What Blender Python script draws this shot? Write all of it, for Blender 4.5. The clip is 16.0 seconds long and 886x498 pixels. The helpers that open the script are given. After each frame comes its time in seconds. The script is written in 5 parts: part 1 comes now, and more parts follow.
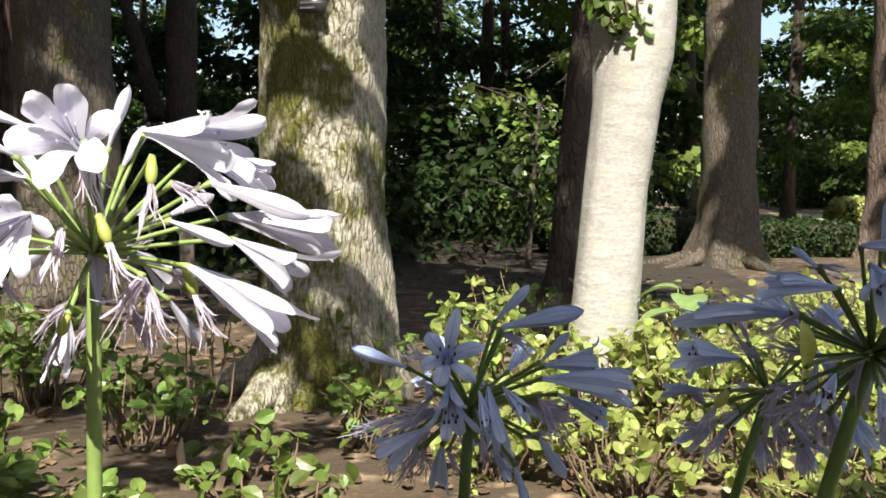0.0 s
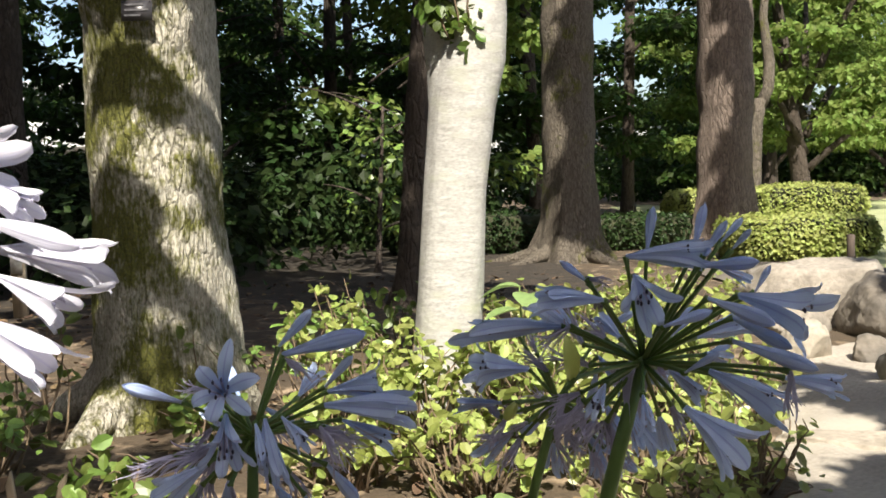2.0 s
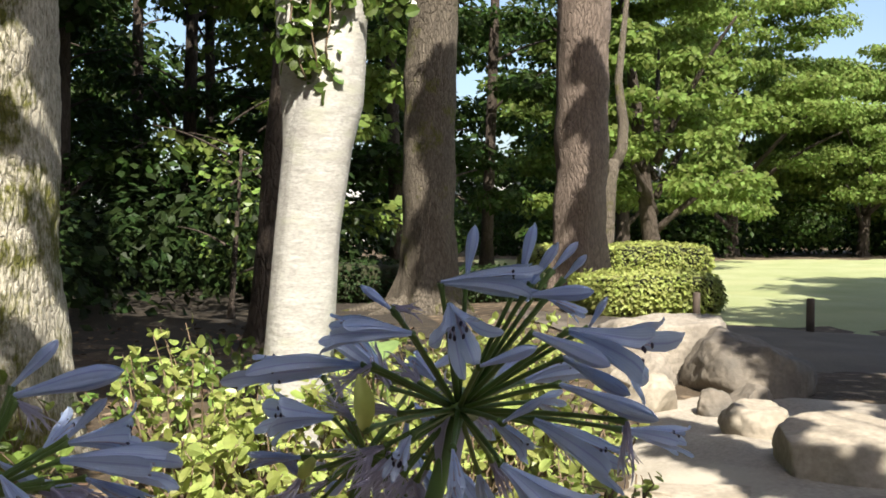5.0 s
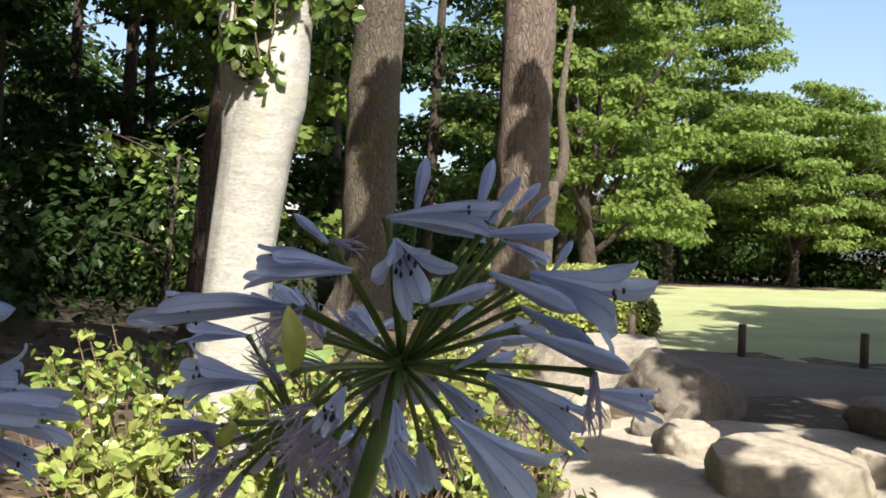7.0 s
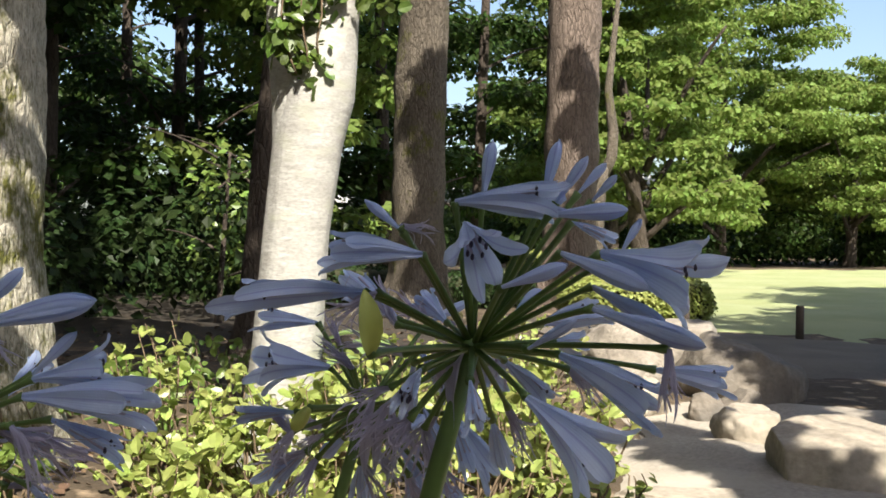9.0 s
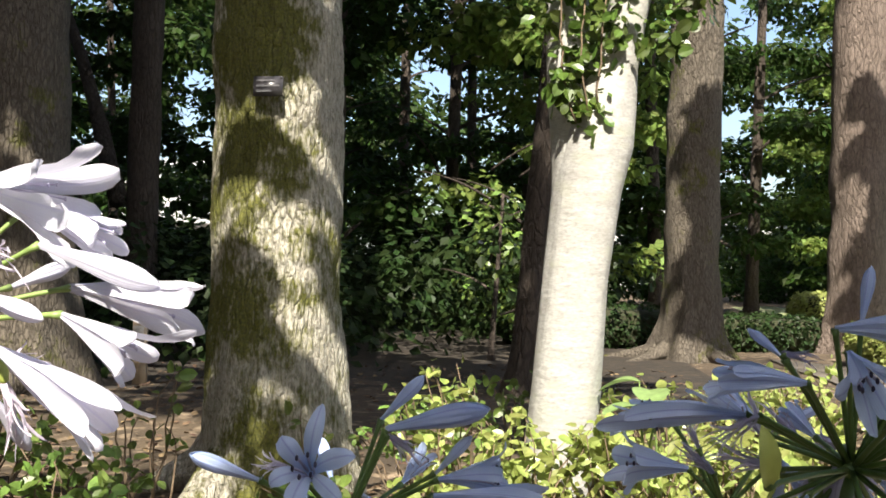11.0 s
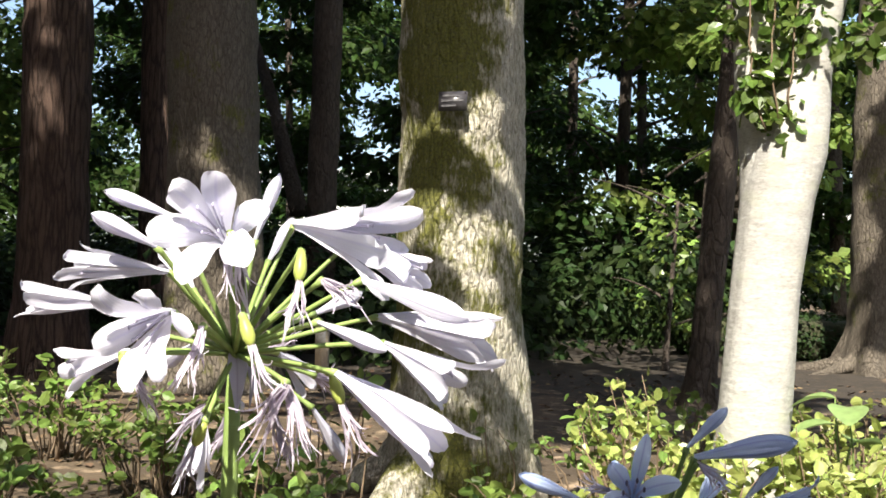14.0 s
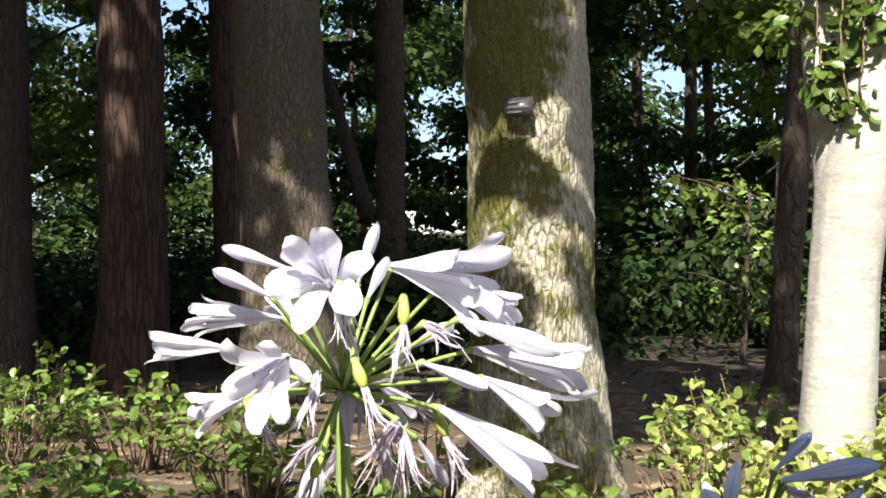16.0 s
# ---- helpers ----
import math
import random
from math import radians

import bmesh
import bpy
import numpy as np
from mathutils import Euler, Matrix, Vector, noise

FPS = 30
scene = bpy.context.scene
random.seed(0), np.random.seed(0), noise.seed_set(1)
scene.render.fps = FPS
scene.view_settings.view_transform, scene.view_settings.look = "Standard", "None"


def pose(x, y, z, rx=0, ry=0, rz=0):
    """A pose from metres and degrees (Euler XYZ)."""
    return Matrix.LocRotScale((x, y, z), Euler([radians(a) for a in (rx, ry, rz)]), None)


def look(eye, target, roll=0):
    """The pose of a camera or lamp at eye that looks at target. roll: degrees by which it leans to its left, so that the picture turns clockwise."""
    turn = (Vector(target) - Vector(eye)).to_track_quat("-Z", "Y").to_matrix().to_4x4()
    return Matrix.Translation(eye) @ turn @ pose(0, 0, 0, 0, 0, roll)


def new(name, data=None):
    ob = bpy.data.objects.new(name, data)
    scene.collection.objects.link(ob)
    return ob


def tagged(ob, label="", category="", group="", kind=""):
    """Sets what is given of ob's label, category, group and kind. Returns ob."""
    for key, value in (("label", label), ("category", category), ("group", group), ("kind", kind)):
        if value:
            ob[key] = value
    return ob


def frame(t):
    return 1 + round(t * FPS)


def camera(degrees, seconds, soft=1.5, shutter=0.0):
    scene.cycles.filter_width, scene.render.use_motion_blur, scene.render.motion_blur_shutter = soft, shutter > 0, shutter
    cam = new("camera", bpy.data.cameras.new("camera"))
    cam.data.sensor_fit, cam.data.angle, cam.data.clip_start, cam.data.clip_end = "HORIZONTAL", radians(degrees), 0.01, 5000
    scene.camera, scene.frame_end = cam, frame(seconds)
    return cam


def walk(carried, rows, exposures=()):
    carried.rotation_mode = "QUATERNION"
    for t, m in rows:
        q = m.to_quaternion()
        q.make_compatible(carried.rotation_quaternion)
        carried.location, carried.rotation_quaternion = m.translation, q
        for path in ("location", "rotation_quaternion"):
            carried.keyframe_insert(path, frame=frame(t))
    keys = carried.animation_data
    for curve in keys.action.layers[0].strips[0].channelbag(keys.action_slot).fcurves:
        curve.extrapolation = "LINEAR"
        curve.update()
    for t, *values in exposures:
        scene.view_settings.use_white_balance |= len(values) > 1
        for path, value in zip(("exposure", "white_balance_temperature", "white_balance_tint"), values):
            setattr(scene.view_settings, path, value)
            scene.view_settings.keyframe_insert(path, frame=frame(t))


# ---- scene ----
cam = camera(48.0, 16.0, 1.7)
# seconds, eye x y z, pitch, roll, yaw in degrees
ROWS = [
    (0.0, 0.0007, 0.0001, 0.7803, -4.10, 0.04, 5.63),
    (0.5, 0.0077, 0.0002, 0.7829, -3.88, 0.24, 3.41),
    (1.0, 0.0177, 0.0006, 0.7861, -3.83, 0.66, 1.33),
    (1.5, 0.0270, 0.0043, 0.7883, -3.83, 1.29, -0.77),
    (2.0, 0.0360, 0.0106, 0.7880, -4.06, 1.96, -2.92),
    (2.5, 0.0442, 0.0183, 0.7889, -4.07, 2.38, -4.62),
    (3.0, 0.0558, 0.0315, 0.7859, -4.24, 2.50, -6.28),
    (3.5, 0.0669, 0.0397, 0.7809, -4.52, 2.56, -8.07),
    (4.0, 0.0668, 0.0595, 0.7771, -4.19, 2.34, -9.64),
    (4.5, 0.0681, 0.0770, 0.7792, -2.58, 1.35, -10.24),
    (5.0, 0.0690, 0.0815, 0.7717, -1.28, -0.06, -10.82),
    (7.4, 0.0753, 0.1263, 0.7412, -0.16, -1.61, -14.97),
    (7.5, 0.0751, 0.1257, 0.7411, -0.53, -0.79, -15.18),
    (8.0, 0.0738, 0.1246, 0.7397, -1.04, -0.86, -15.23),
    (8.5, 0.0725, 0.1268, 0.7394, -1.14, -0.46, -14.26),
    (9.0, 0.0683, 0.1221, 0.7402, -0.78, -0.52, -11.49),
    (9.5, 0.0601, 0.1152, 0.7503, -0.39, -0.51, -8.76),
    (10.0, 0.0534, 0.1115, 0.7608, 0.72, 0.17, -3.86),
    (12.4, -0.0060, 0.0795, 0.7724, 1.14, -1.71, 9.37),
    (12.5, -0.0067, 0.0789, 0.7727, 1.12, -1.52, 9.71),
    (13.0, -0.0138, 0.0733, 0.7763, 1.17, -1.25, 11.02),
    (13.5, -0.0208, 0.0665, 0.7801, 1.34, -0.88, 12.18),
    (14.0, -0.0259, 0.0549, 0.7816, 1.40, -0.93, 13.20),
    (14.5, -0.0315, 0.0427, 0.7824, 1.47, -0.92, 14.14),
    (15.0, -0.0312, 0.0348, 0.7880, 1.15, -0.65, 14.99),
    (15.5, -0.0303, 0.0280, 0.7950, 1.22, 0.49, 16.10),
    (16.0, -0.0282, 0.0186, 0.8007, 1.46, 1.30, 17.20),
]
EXPOSURES = [(0, 1.14), (5, 1.15), (8, 1.17), (10, 1.27), (13, 1.43), (16, 1.42)]
walk(cam, [(t, pose(x, y, z, 90 + pitch, roll, yaw)) for t, x, y, z, pitch, roll, yaw in ROWS], EXPOSURES)

# ---------------------------------------------------------------- light
SUN_TO = Vector((0.06, -0.66, 0.75)).normalized()
world = bpy.data.worlds.new("sky")
scene.world = world
world.use_nodes = True
wn = world.node_tree
sky = wn.nodes.new("ShaderNodeTexSky")
sky.sky_type, sky.sun_disc = "NISHITA", False
sky.dust_density = 2.5
sky.sun_elevation = math.asin(SUN_TO.z)
sky.sun_rotation = math.atan2(SUN_TO.x, SUN_TO.y)
wn.links.new(sky.outputs[0], wn.nodes["Background"].inputs[0])
wn.nodes["Background"].inputs[1].default_value = 0.102
sun = new("sun", bpy.data.lights.new("sun", "SUN"))
sun.data.energy, sun.data.angle, sun.data.color = 5.0, radians(0.5), (1.0, 0.93, 0.80)
sun.matrix_world = look(SUN_TO * 30, (0, 0, 0))


# ---------------------------------------------------------------- materials
def mat(name, base, other=None, rough=0.8, scale=6.0, fine=60.0, bump=0.3, dist=0.01, mix=(0.35, 0.65), third=None, third_scale=2.0,
        third_at=(0.55, 0.7), through_light=0.0, spec=0.5, rand=0.0, stretch=(1, 1, 1)):
    """A surface of two or three colours broken up by noise at two sizes, with a fine relief."""
    m = bpy.data.materials.new(name)
    m.use_nodes = True
    t = m.node_tree
    n, link = t.nodes, t.links.new
    bsdf = n["Principled BSDF"]
    bsdf.inputs["Roughness"].default_value = rough
    bsdf.inputs["Specular IOR Level"].default_value = spec
    co = n.new("ShaderNodeTexCoord")
    mp = n.new("ShaderNodeMapping")
    mp.inputs["Scale"].default_value = stretch
    link(co.outputs["Object"], mp.inputs[0])

    def noise_at(s, detail=6):
        q = n.new("ShaderNodeTexNoise")
        q.inputs["Scale"].default_value, q.inputs["Detail"].default_value = s, detail
        link(mp.outputs[0], q.inputs["Vector"])
        return q.outputs[0]

    def ramp(v, lo, hi):
        r = n.new("ShaderNodeMapRange")
        r.inputs[1].default_value, r.inputs[2].default_value = lo, hi
        link(v, r.inputs[0])
        return r.outputs[0]

    def blend(f, a, b):
        x = n.new("ShaderNodeMix")
        x.data_type = "RGBA"
        for s, v in ((0, f), (6, a), (7, b)):
            if isinstance(v, tuple):
                x.inputs[s].default_value = (*v, 1)
            elif isinstance(v, float):
                x.inputs[s].default_value = v
            else:
                link(v, x.inputs[s])
        return x.outputs[2]

    other = other or tuple(c * 0.7 for c in base)
    col = blend(ramp(noise_at(scale), *mix), base, other)
    col = blend(ramp(noise_at(fine, 3), 0.3, 1.0), col, tuple(c * 0.45 for c in base))
    if third:
        col = blend(ramp(noise_at(third_scale), *third_at), col, third)
    if rand:
        info = n.new("ShaderNodeNewGeometry")
        hs = n.new("ShaderNodeHueSaturation")
        r = n.new("ShaderNodeMapRange")
        r.inputs[3].default_value, r.inputs[4].default_value = 1 - rand, 1 + rand
        link(info.outputs["Random Per Island"], r.inputs[0])
        link(r.outputs[0], hs.inputs["Value"])
        r2 = n.new("ShaderNodeMapRange")
        r2.inputs[3].default_value, r2.inputs[4].default_value = 0.5 - rand * 0.06, 0.5 + rand * 0.04
        link(info.outputs["Random Per Island"], r2.inputs[0])
        link(r2.outputs[0], hs.inputs["Hue"])
        link(col, hs.inputs["Color"])
        col = hs.outputs[0]
    link(col, bsdf.inputs["Base Color"])
    if bump:
        b = n.new("ShaderNodeBump")
        b.inputs["Strength"].default_value, b.inputs["Distance"].default_value = bump, dist
        add = n.new("ShaderNodeMath")
        link(noise_at(fine * 0.5), add.inputs[0])
        link(noise_at(scale * 2), add.inputs[1])
        link(add.outputs[0], b.inputs["Height"])
        link(b.outputs[0], bsdf.inputs["Normal"])
    if through_light:
        tr = n.new("ShaderNodeBsdfTranslucent")
        link(col, tr.inputs[0])
        mx = n.new("ShaderNodeMixShader")
        mx.inputs[0].default_value = through_light
        link(bsdf.outputs[0], mx.inputs[1])
        link(tr.outputs[0], mx.inputs[2])
        link(mx.outputs[0], n["Material Output"].inputs[0])
    return m


def bark(name, light, dark, moss=None, size=1.0, moss_at=(0.46, 0.56), moss_side=0.0, relief=0.02, crack=0.32, stretch=0.3):
    """Plated bark: pale plates, dark cracks that run upwards, lichen specks and, where given, a coat of moss."""
    m = bpy.data.materials.new(name)
    m.use_nodes = True
    n, link = m.node_tree.nodes, m.node_tree.links.new
    bsdf = n["Principled BSDF"]
    bsdf.inputs["Roughness"].default_value = 0.92
    bsdf.inputs["Specular IOR Level"].default_value = 0.25
    co = n.new("ShaderNodeTexCoord")
    mp = n.new("ShaderNodeMapping")
    mp.inputs["Scale"].default_value = (size, size, size * stretch)
    link(co.outputs["Object"], mp.inputs[0])

    def tex(kind, scale, source, detail=6.0):
        q = n.new(kind)
        q.inputs["Scale"].default_value = scale
        if kind == "ShaderNodeTexNoise":
            q.inputs["Detail"].default_value, q.inputs["Roughness"].default_value = detail, 0.65
        link(source, q.inputs["Vector"])
        return q

    def span(v, lo, hi, a=0.0, b=1.0):
        r = n.new("ShaderNodeMapRange")
        for k, x in enumerate((lo, hi, a, b)):
            r.inputs[k + 1].default_value = x
        link(v, r.inputs[0])
        return r.outputs[0]

    def op(kind, a, b):
        q = n.new("ShaderNodeMath")
        q.operation = kind
        for k, v in enumerate((a, b)):
            if isinstance(v, float):
                q.inputs[k].default_value = v
            else:
                link(v, q.inputs[k])
        return q.outputs[0]

    def blend(f, a, b):
        x = n.new("ShaderNodeMix")
        x.data_type = "RGBA"
        link(f, x.inputs[0])
        for k, v in ((6, a), (7, b)):
            if isinstance(v, tuple):
                x.inputs[k].default_value = (*v, 1)
            else:
                link(v, x.inputs[k])
        return x.outputs[2]

    warp = tex("ShaderNodeTexNoise", 9, mp.outputs[0])
    jig = n.new("ShaderNodeMix")
    jig.data_type = "VECTOR"
    jig.inputs[0].default_value = 0.07
    link(mp.outputs[0], jig.inputs[4])
    link(warp.outputs["Color"], jig.inputs[5])
    cell = tex("ShaderNodeTexVoronoi", 26, jig.outputs[1])
    cell.feature = "DISTANCE_TO_EDGE"
    plate = span(cell.outputs["Distance"], 0.0, 0.16)
    grain = tex("ShaderNodeTexNoise", 45, mp.outputs[0]).outputs[0]
    broad = tex("ShaderNodeTexNoise", 5, mp.outputs[0]).outputs[0]
    speck = tex("ShaderNodeTexNoise", 130, co.outputs["Object"], 2.0).outputs[0]
    col = blend(span(grain, 0.35, 0.65), light, tuple(c * 0.55 + d * 0.45 for c, d in zip(light, dark)))
    col = blend(span(broad, 0.42, 0.72, 0.0, 0.45), col, dark)
    col = blend(span(speck, 0.60, 0.72, 0.0, 0.6), col, tuple(min(0.8, c * 1.5) for c in light))
    pit = tex("ShaderNodeTexNoise", 85, mp.outputs[0], 3.0).outputs[0]
    col = blend(span(pit, 0.52, 0.64, 0.0, 0.6), col, dark)
    col = blend(op("MULTIPLY", op("SUBTRACT", 1.0, plate), crack), col, tuple(c * 0.4 for c in dark))
    if moss:
        patch = tex("ShaderNodeTexNoise", 3.2, co.outputs["Object"]).outputs[0]
        sep = n.new("ShaderNodeSeparateXYZ")
        link(co.outputs["Object"], sep.inputs[0])
        if moss_side:
            patch = op("SUBTRACT", patch, op("MULTIPLY", op("ABSOLUTE", op("ADD", sep.outputs[0], 0.05), 0.0), moss_side))
        tuft = op("ADD", patch, op("MULTIPLY", op("SUBTRACT", grain, 0.5), 0.35))
        col = blend(span(tuft, *moss_at, 0.0, 0.92), col, blend(span(speck, 0.35, 0.65), moss, tuple(c * 0.45 for c in moss)))
    link(col, bsdf.inputs["Base Color"])
    b = n.new("ShaderNodeBump")
    b.inputs["Strength"].default_value, b.inputs["Distance"].default_value = 1.0, relief
    link(op("ADD", op("MULTIPLY", plate, 0.7), op("ADD", grain, op("MULTIPLY", speck, 0.3))), b.inputs["Height"])
    link(b.outputs[0], bsdf.inputs["Normal"])
    return m


SOIL = mat("soil", (0.11, 0.078, 0.047), (0.05, 0.036, 0.023), 0.95, 3, 70, 0.6, 0.02, third=(0.30, 0.225, 0.15), third_scale=9)
LAWN = mat("lawn", (0.36, 0.385, 0.21), (0.27, 0.315, 0.13), 0.9, 1.2, 90, 0.5, 0.02, third=(0.34, 0.34, 0.18), third_scale=0.6)
GRAVEL = mat("gravel_path", (0.18, 0.155, 0.125), (0.125, 0.107, 0.09), 0.95, 2, 120, 0.5, 0.01)
BED = mat("stream_bed", (0.43, 0.385, 0.325), (0.33, 0.295, 0.25), 0.9, 2.5, 60, 0.35, 0.01, third=(0.40, 0.36, 0.30), third_scale=1.1)
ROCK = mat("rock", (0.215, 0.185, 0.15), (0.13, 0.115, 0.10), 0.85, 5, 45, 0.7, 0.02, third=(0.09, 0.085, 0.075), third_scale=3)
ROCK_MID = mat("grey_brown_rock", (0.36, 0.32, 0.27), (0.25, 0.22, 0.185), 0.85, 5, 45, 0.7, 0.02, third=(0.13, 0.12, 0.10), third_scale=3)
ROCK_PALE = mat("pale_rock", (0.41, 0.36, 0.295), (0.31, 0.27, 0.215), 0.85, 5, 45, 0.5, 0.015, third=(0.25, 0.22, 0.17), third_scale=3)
BARK_MOSS = bark("mossy_bark", (0.64, 0.60, 0.50), (0.11, 0.094, 0.07), (0.15, 0.155, 0.016), 1.7, (0.35, 0.46), 0.6, 0.012, 0.08, 0.32)
BARK_PALE = mat("pale_smooth_bark", (0.50, 0.49, 0.465), (0.39, 0.375, 0.35), 0.8, 11, 70, 0.4, 0.006, third=(0.38, 0.38, 0.32), third_scale=7, third_at=(0.55, 0.72), stretch=(1, 1, 2.2))
BARK_GREY = bark("grey_bark", (0.19, 0.163, 0.13), (0.075, 0.062, 0.05), (0.16, 0.165, 0.04), 1.5, (0.56, 0.68), 0.0, 0.015, 0.35)
BARK_RED = bark("reddish_bark", (0.125, 0.082, 0.064), (0.05, 0.032, 0.025), None, 0.9, relief=0.02, crack=0.7, stretch=0.12)
BARK_BROWN = bark("brown_bark", (0.24, 0.19, 0.16), (0.09, 0.07, 0.058), None, 1.0, relief=0.015, crack=0.25, stretch=0.3)
BARK_DARK = bark("dark_bark", (0.10, 0.08, 0.065), (0.05, 0.04, 0.034), None, 0.9, relief=0.02)
TWIG = mat("twig", (0.22, 0.16, 0.10), (0.13, 0.09, 0.06), 0.9, 20, 90, 0.3, 0.004)
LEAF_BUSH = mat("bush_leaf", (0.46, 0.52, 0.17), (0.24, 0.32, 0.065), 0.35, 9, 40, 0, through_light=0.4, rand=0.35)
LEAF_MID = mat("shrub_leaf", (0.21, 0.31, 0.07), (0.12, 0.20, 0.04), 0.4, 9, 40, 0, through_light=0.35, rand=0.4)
# dark and wood leaves: the wood's deep shade is put into their colour
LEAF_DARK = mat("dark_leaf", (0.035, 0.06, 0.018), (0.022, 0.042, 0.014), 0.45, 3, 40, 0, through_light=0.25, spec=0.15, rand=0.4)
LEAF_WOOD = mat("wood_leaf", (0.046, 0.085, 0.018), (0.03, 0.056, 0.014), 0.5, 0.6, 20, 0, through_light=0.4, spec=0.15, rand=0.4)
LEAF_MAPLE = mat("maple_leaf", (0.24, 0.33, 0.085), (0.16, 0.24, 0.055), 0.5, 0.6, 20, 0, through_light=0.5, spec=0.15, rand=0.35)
LEAF_HEDGE = mat("hedge_leaf", (0.38, 0.42, 0.12), (0.28, 0.34, 0.08), 0.55, 3, 40, 0, through_light=0.3, rand=0.35)
# near-black, so the shade between hedge leaves is put into the core's colour
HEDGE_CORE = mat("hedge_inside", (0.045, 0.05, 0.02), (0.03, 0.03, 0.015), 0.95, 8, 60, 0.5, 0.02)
WOOD_POST = mat("weathered_post", (0.12, 0.09, 0.07), (0.07, 0.055, 0.045), 0.9, 10, 80, 0.5, 0.004, stretch=(1, 1, 0.2))
WOOD_PALE = mat("pale_wood", (0.45, 0.36, 0.25), (0.34, 0.27, 0.19), 0.8, 10, 80, 0.3, 0.003, stretch=(1, 1, 0.2))


# ---------------------------------------------------------------- mesh helpers
def part(name, bm, material, parent=None, label="", smooth=True):
    me = bpy.data.meshes.new(name)
    bm.to_mesh(me)
    bm.free()
    me.materials.append(material)
    if smooth:
        me.polygons.foreach_set("use_smooth", [True] * len(me.polygons))
    ob = new(name, me)
    ob.parent = parent
    if label:
        tagged(ob, label)
    return ob


def raw_part(name, verts, faces, material, parent=None, label="", smooth=False):
    me = bpy.data.meshes.new(name)
    me.from_pydata([tuple(v) for v in verts], [], faces)
    me.materials.append(material)
    if smooth:
        me.polygons.foreach_set("use_smooth", [True] * len(me.polygons))
    ob = new(name, me)
    ob.parent = parent
    if label:
        tagged(ob, label)
    return ob


def thing(name, at, label, category, group="", kind=""):
    ob = new(name)
    ob.empty_display_size = 0.05
    ob.location = at
    return tagged(ob, label, category, group, kind)


def tube(bm, pts, radii, sides=8, cap=True, wobble=0.0, wob_scale=3.0):
    """A round, tapering stick along pts."""
    pts = [Vector(p) for p in pts]
    rings, side = [], None
    for i, p in enumerate(pts):
        d = (pts[min(i + 1, len(pts) - 1)] - pts[max(i - 1, 0)])
        d = d.normalized() if d.length > 1e-9 else Vector((0, 0, 1))
        if side is None:
            side = d.orthogonal().normalized()
        side = (side - d * side.dot(d))
        side = side.normalized() if side.length > 1e-6 else d.orthogonal().normalized()
        up = d.cross(side)
        ring = []
        for k in range(sides):
            a = 2 * math.pi * k / sides
            v = p + (side * math.cos(a) + up * math.sin(a)) * radii[i]
            if wobble:
                v += (v - p) * wobble * noise.fractal(v * wob_scale, 0.8, 2.0, 4)
            ring.append(bm.verts.new(v))
        rings.append(ring)
    for a, b in zip(rings, rings[1:]):
        for k in range(sides):
            bm.faces.new((a[k], a[(k + 1) % sides], b[(k + 1) % sides], b[k]))
    if cap:
        bm.faces.new(rings[-1])
        bm.faces.new(rings[0][::-1])
    return bm


def bend(a, b, sag, n=8):
    """Points from a to b, pushed aside by sag in the middle."""
    a, b, sag = Vector(a), Vector(b), Vector(sag)
    return [a.lerp(b, i / n) + sag * 4 * (i / n) * (1 - i / n) for i in range(n + 1)]


LEAF6 = [(0, 0, 0), (0.22, 0.14, 0.03), (0.37, 0.42, 0.07), (0.27, 0.78, 0.04), (0, 1, -0.07), (-0.27, 0.78, 0.04), (-0.37, 0.42, 0.07), (-0.22, 0.14, 0.03), (0, 0.5, -0.03)]
LEAF6_F = [(k, (k + 1) % 8, 8) for k in range(8)]
LEAF4 = [(0, 0, 0), (0.36, 0.5, 0.06), (0, 1, -0.04), (-0.36, 0.5, 0.06)]
LEAF4_F = [(0, 1, 2), (0, 2, 3)]


def leaf_mesh(rng, centres, outward, size, fine=False, flat=0.0, vary=0.5, width=1.0):
    """Vertices and faces of one leaf at each centre, facing roughly along outward."""
    shape, faces = (LEAF6, LEAF6_F) if fine else (LEAF4, LEAF4_F)
    shape = np.array(shape, float) * (width, 1, 1)
    n = len(centres)
    nor = outward + rng.normal(0, 0.55, (n, 3)) + np.array([0, 0, 0.5 + flat])
    nor /= np.linalg.norm(nor, axis=1)[:, None]
    tip = rng.normal(0, 1, (n, 3)) + outward * 0.8
    tip -= nor * (tip * nor).sum(1)[:, None]
    tip /= np.linalg.norm(tip, axis=1)[:, None]
    side = np.cross(tip, nor)
    s = size * (1 + vary * (rng.random(n) * 2 - 1))
    v = centres[:, None, :] + s[:, None, None] * (shape[None, :, 0:1] * side[:, None, :] + shape[None, :, 1:2] * tip[:, None, :] + shape[None, :, 2:3] * nor[:, None, :])
    k = len(shape)
    f = [tuple(i * k + j for j in face) for i in range(n) for face in faces]
    return v.reshape(-1, 3), f


def clumps(rng, blobs, per, power=0.45):
    """Leaf places in a set of squashed balls (x y z rx ry rz), denser towards their skins, with the outward direction."""
    c, o = [], []
    for x, y, z, rx, ry, rz in blobs:
        m = max(4, int(per * (rx * ry * rz) ** 0.5))
        d = rng.normal(0, 1, (m, 3))
        d /= np.linalg.norm(d, axis=1)[:, None]
        r = rng.random(m) ** power
        c.append(np.array([x, y, z]) + d * r[:, None] * (rx, ry, rz))
        o.append(d)
    return np.concatenate(c), np.concatenate(o)


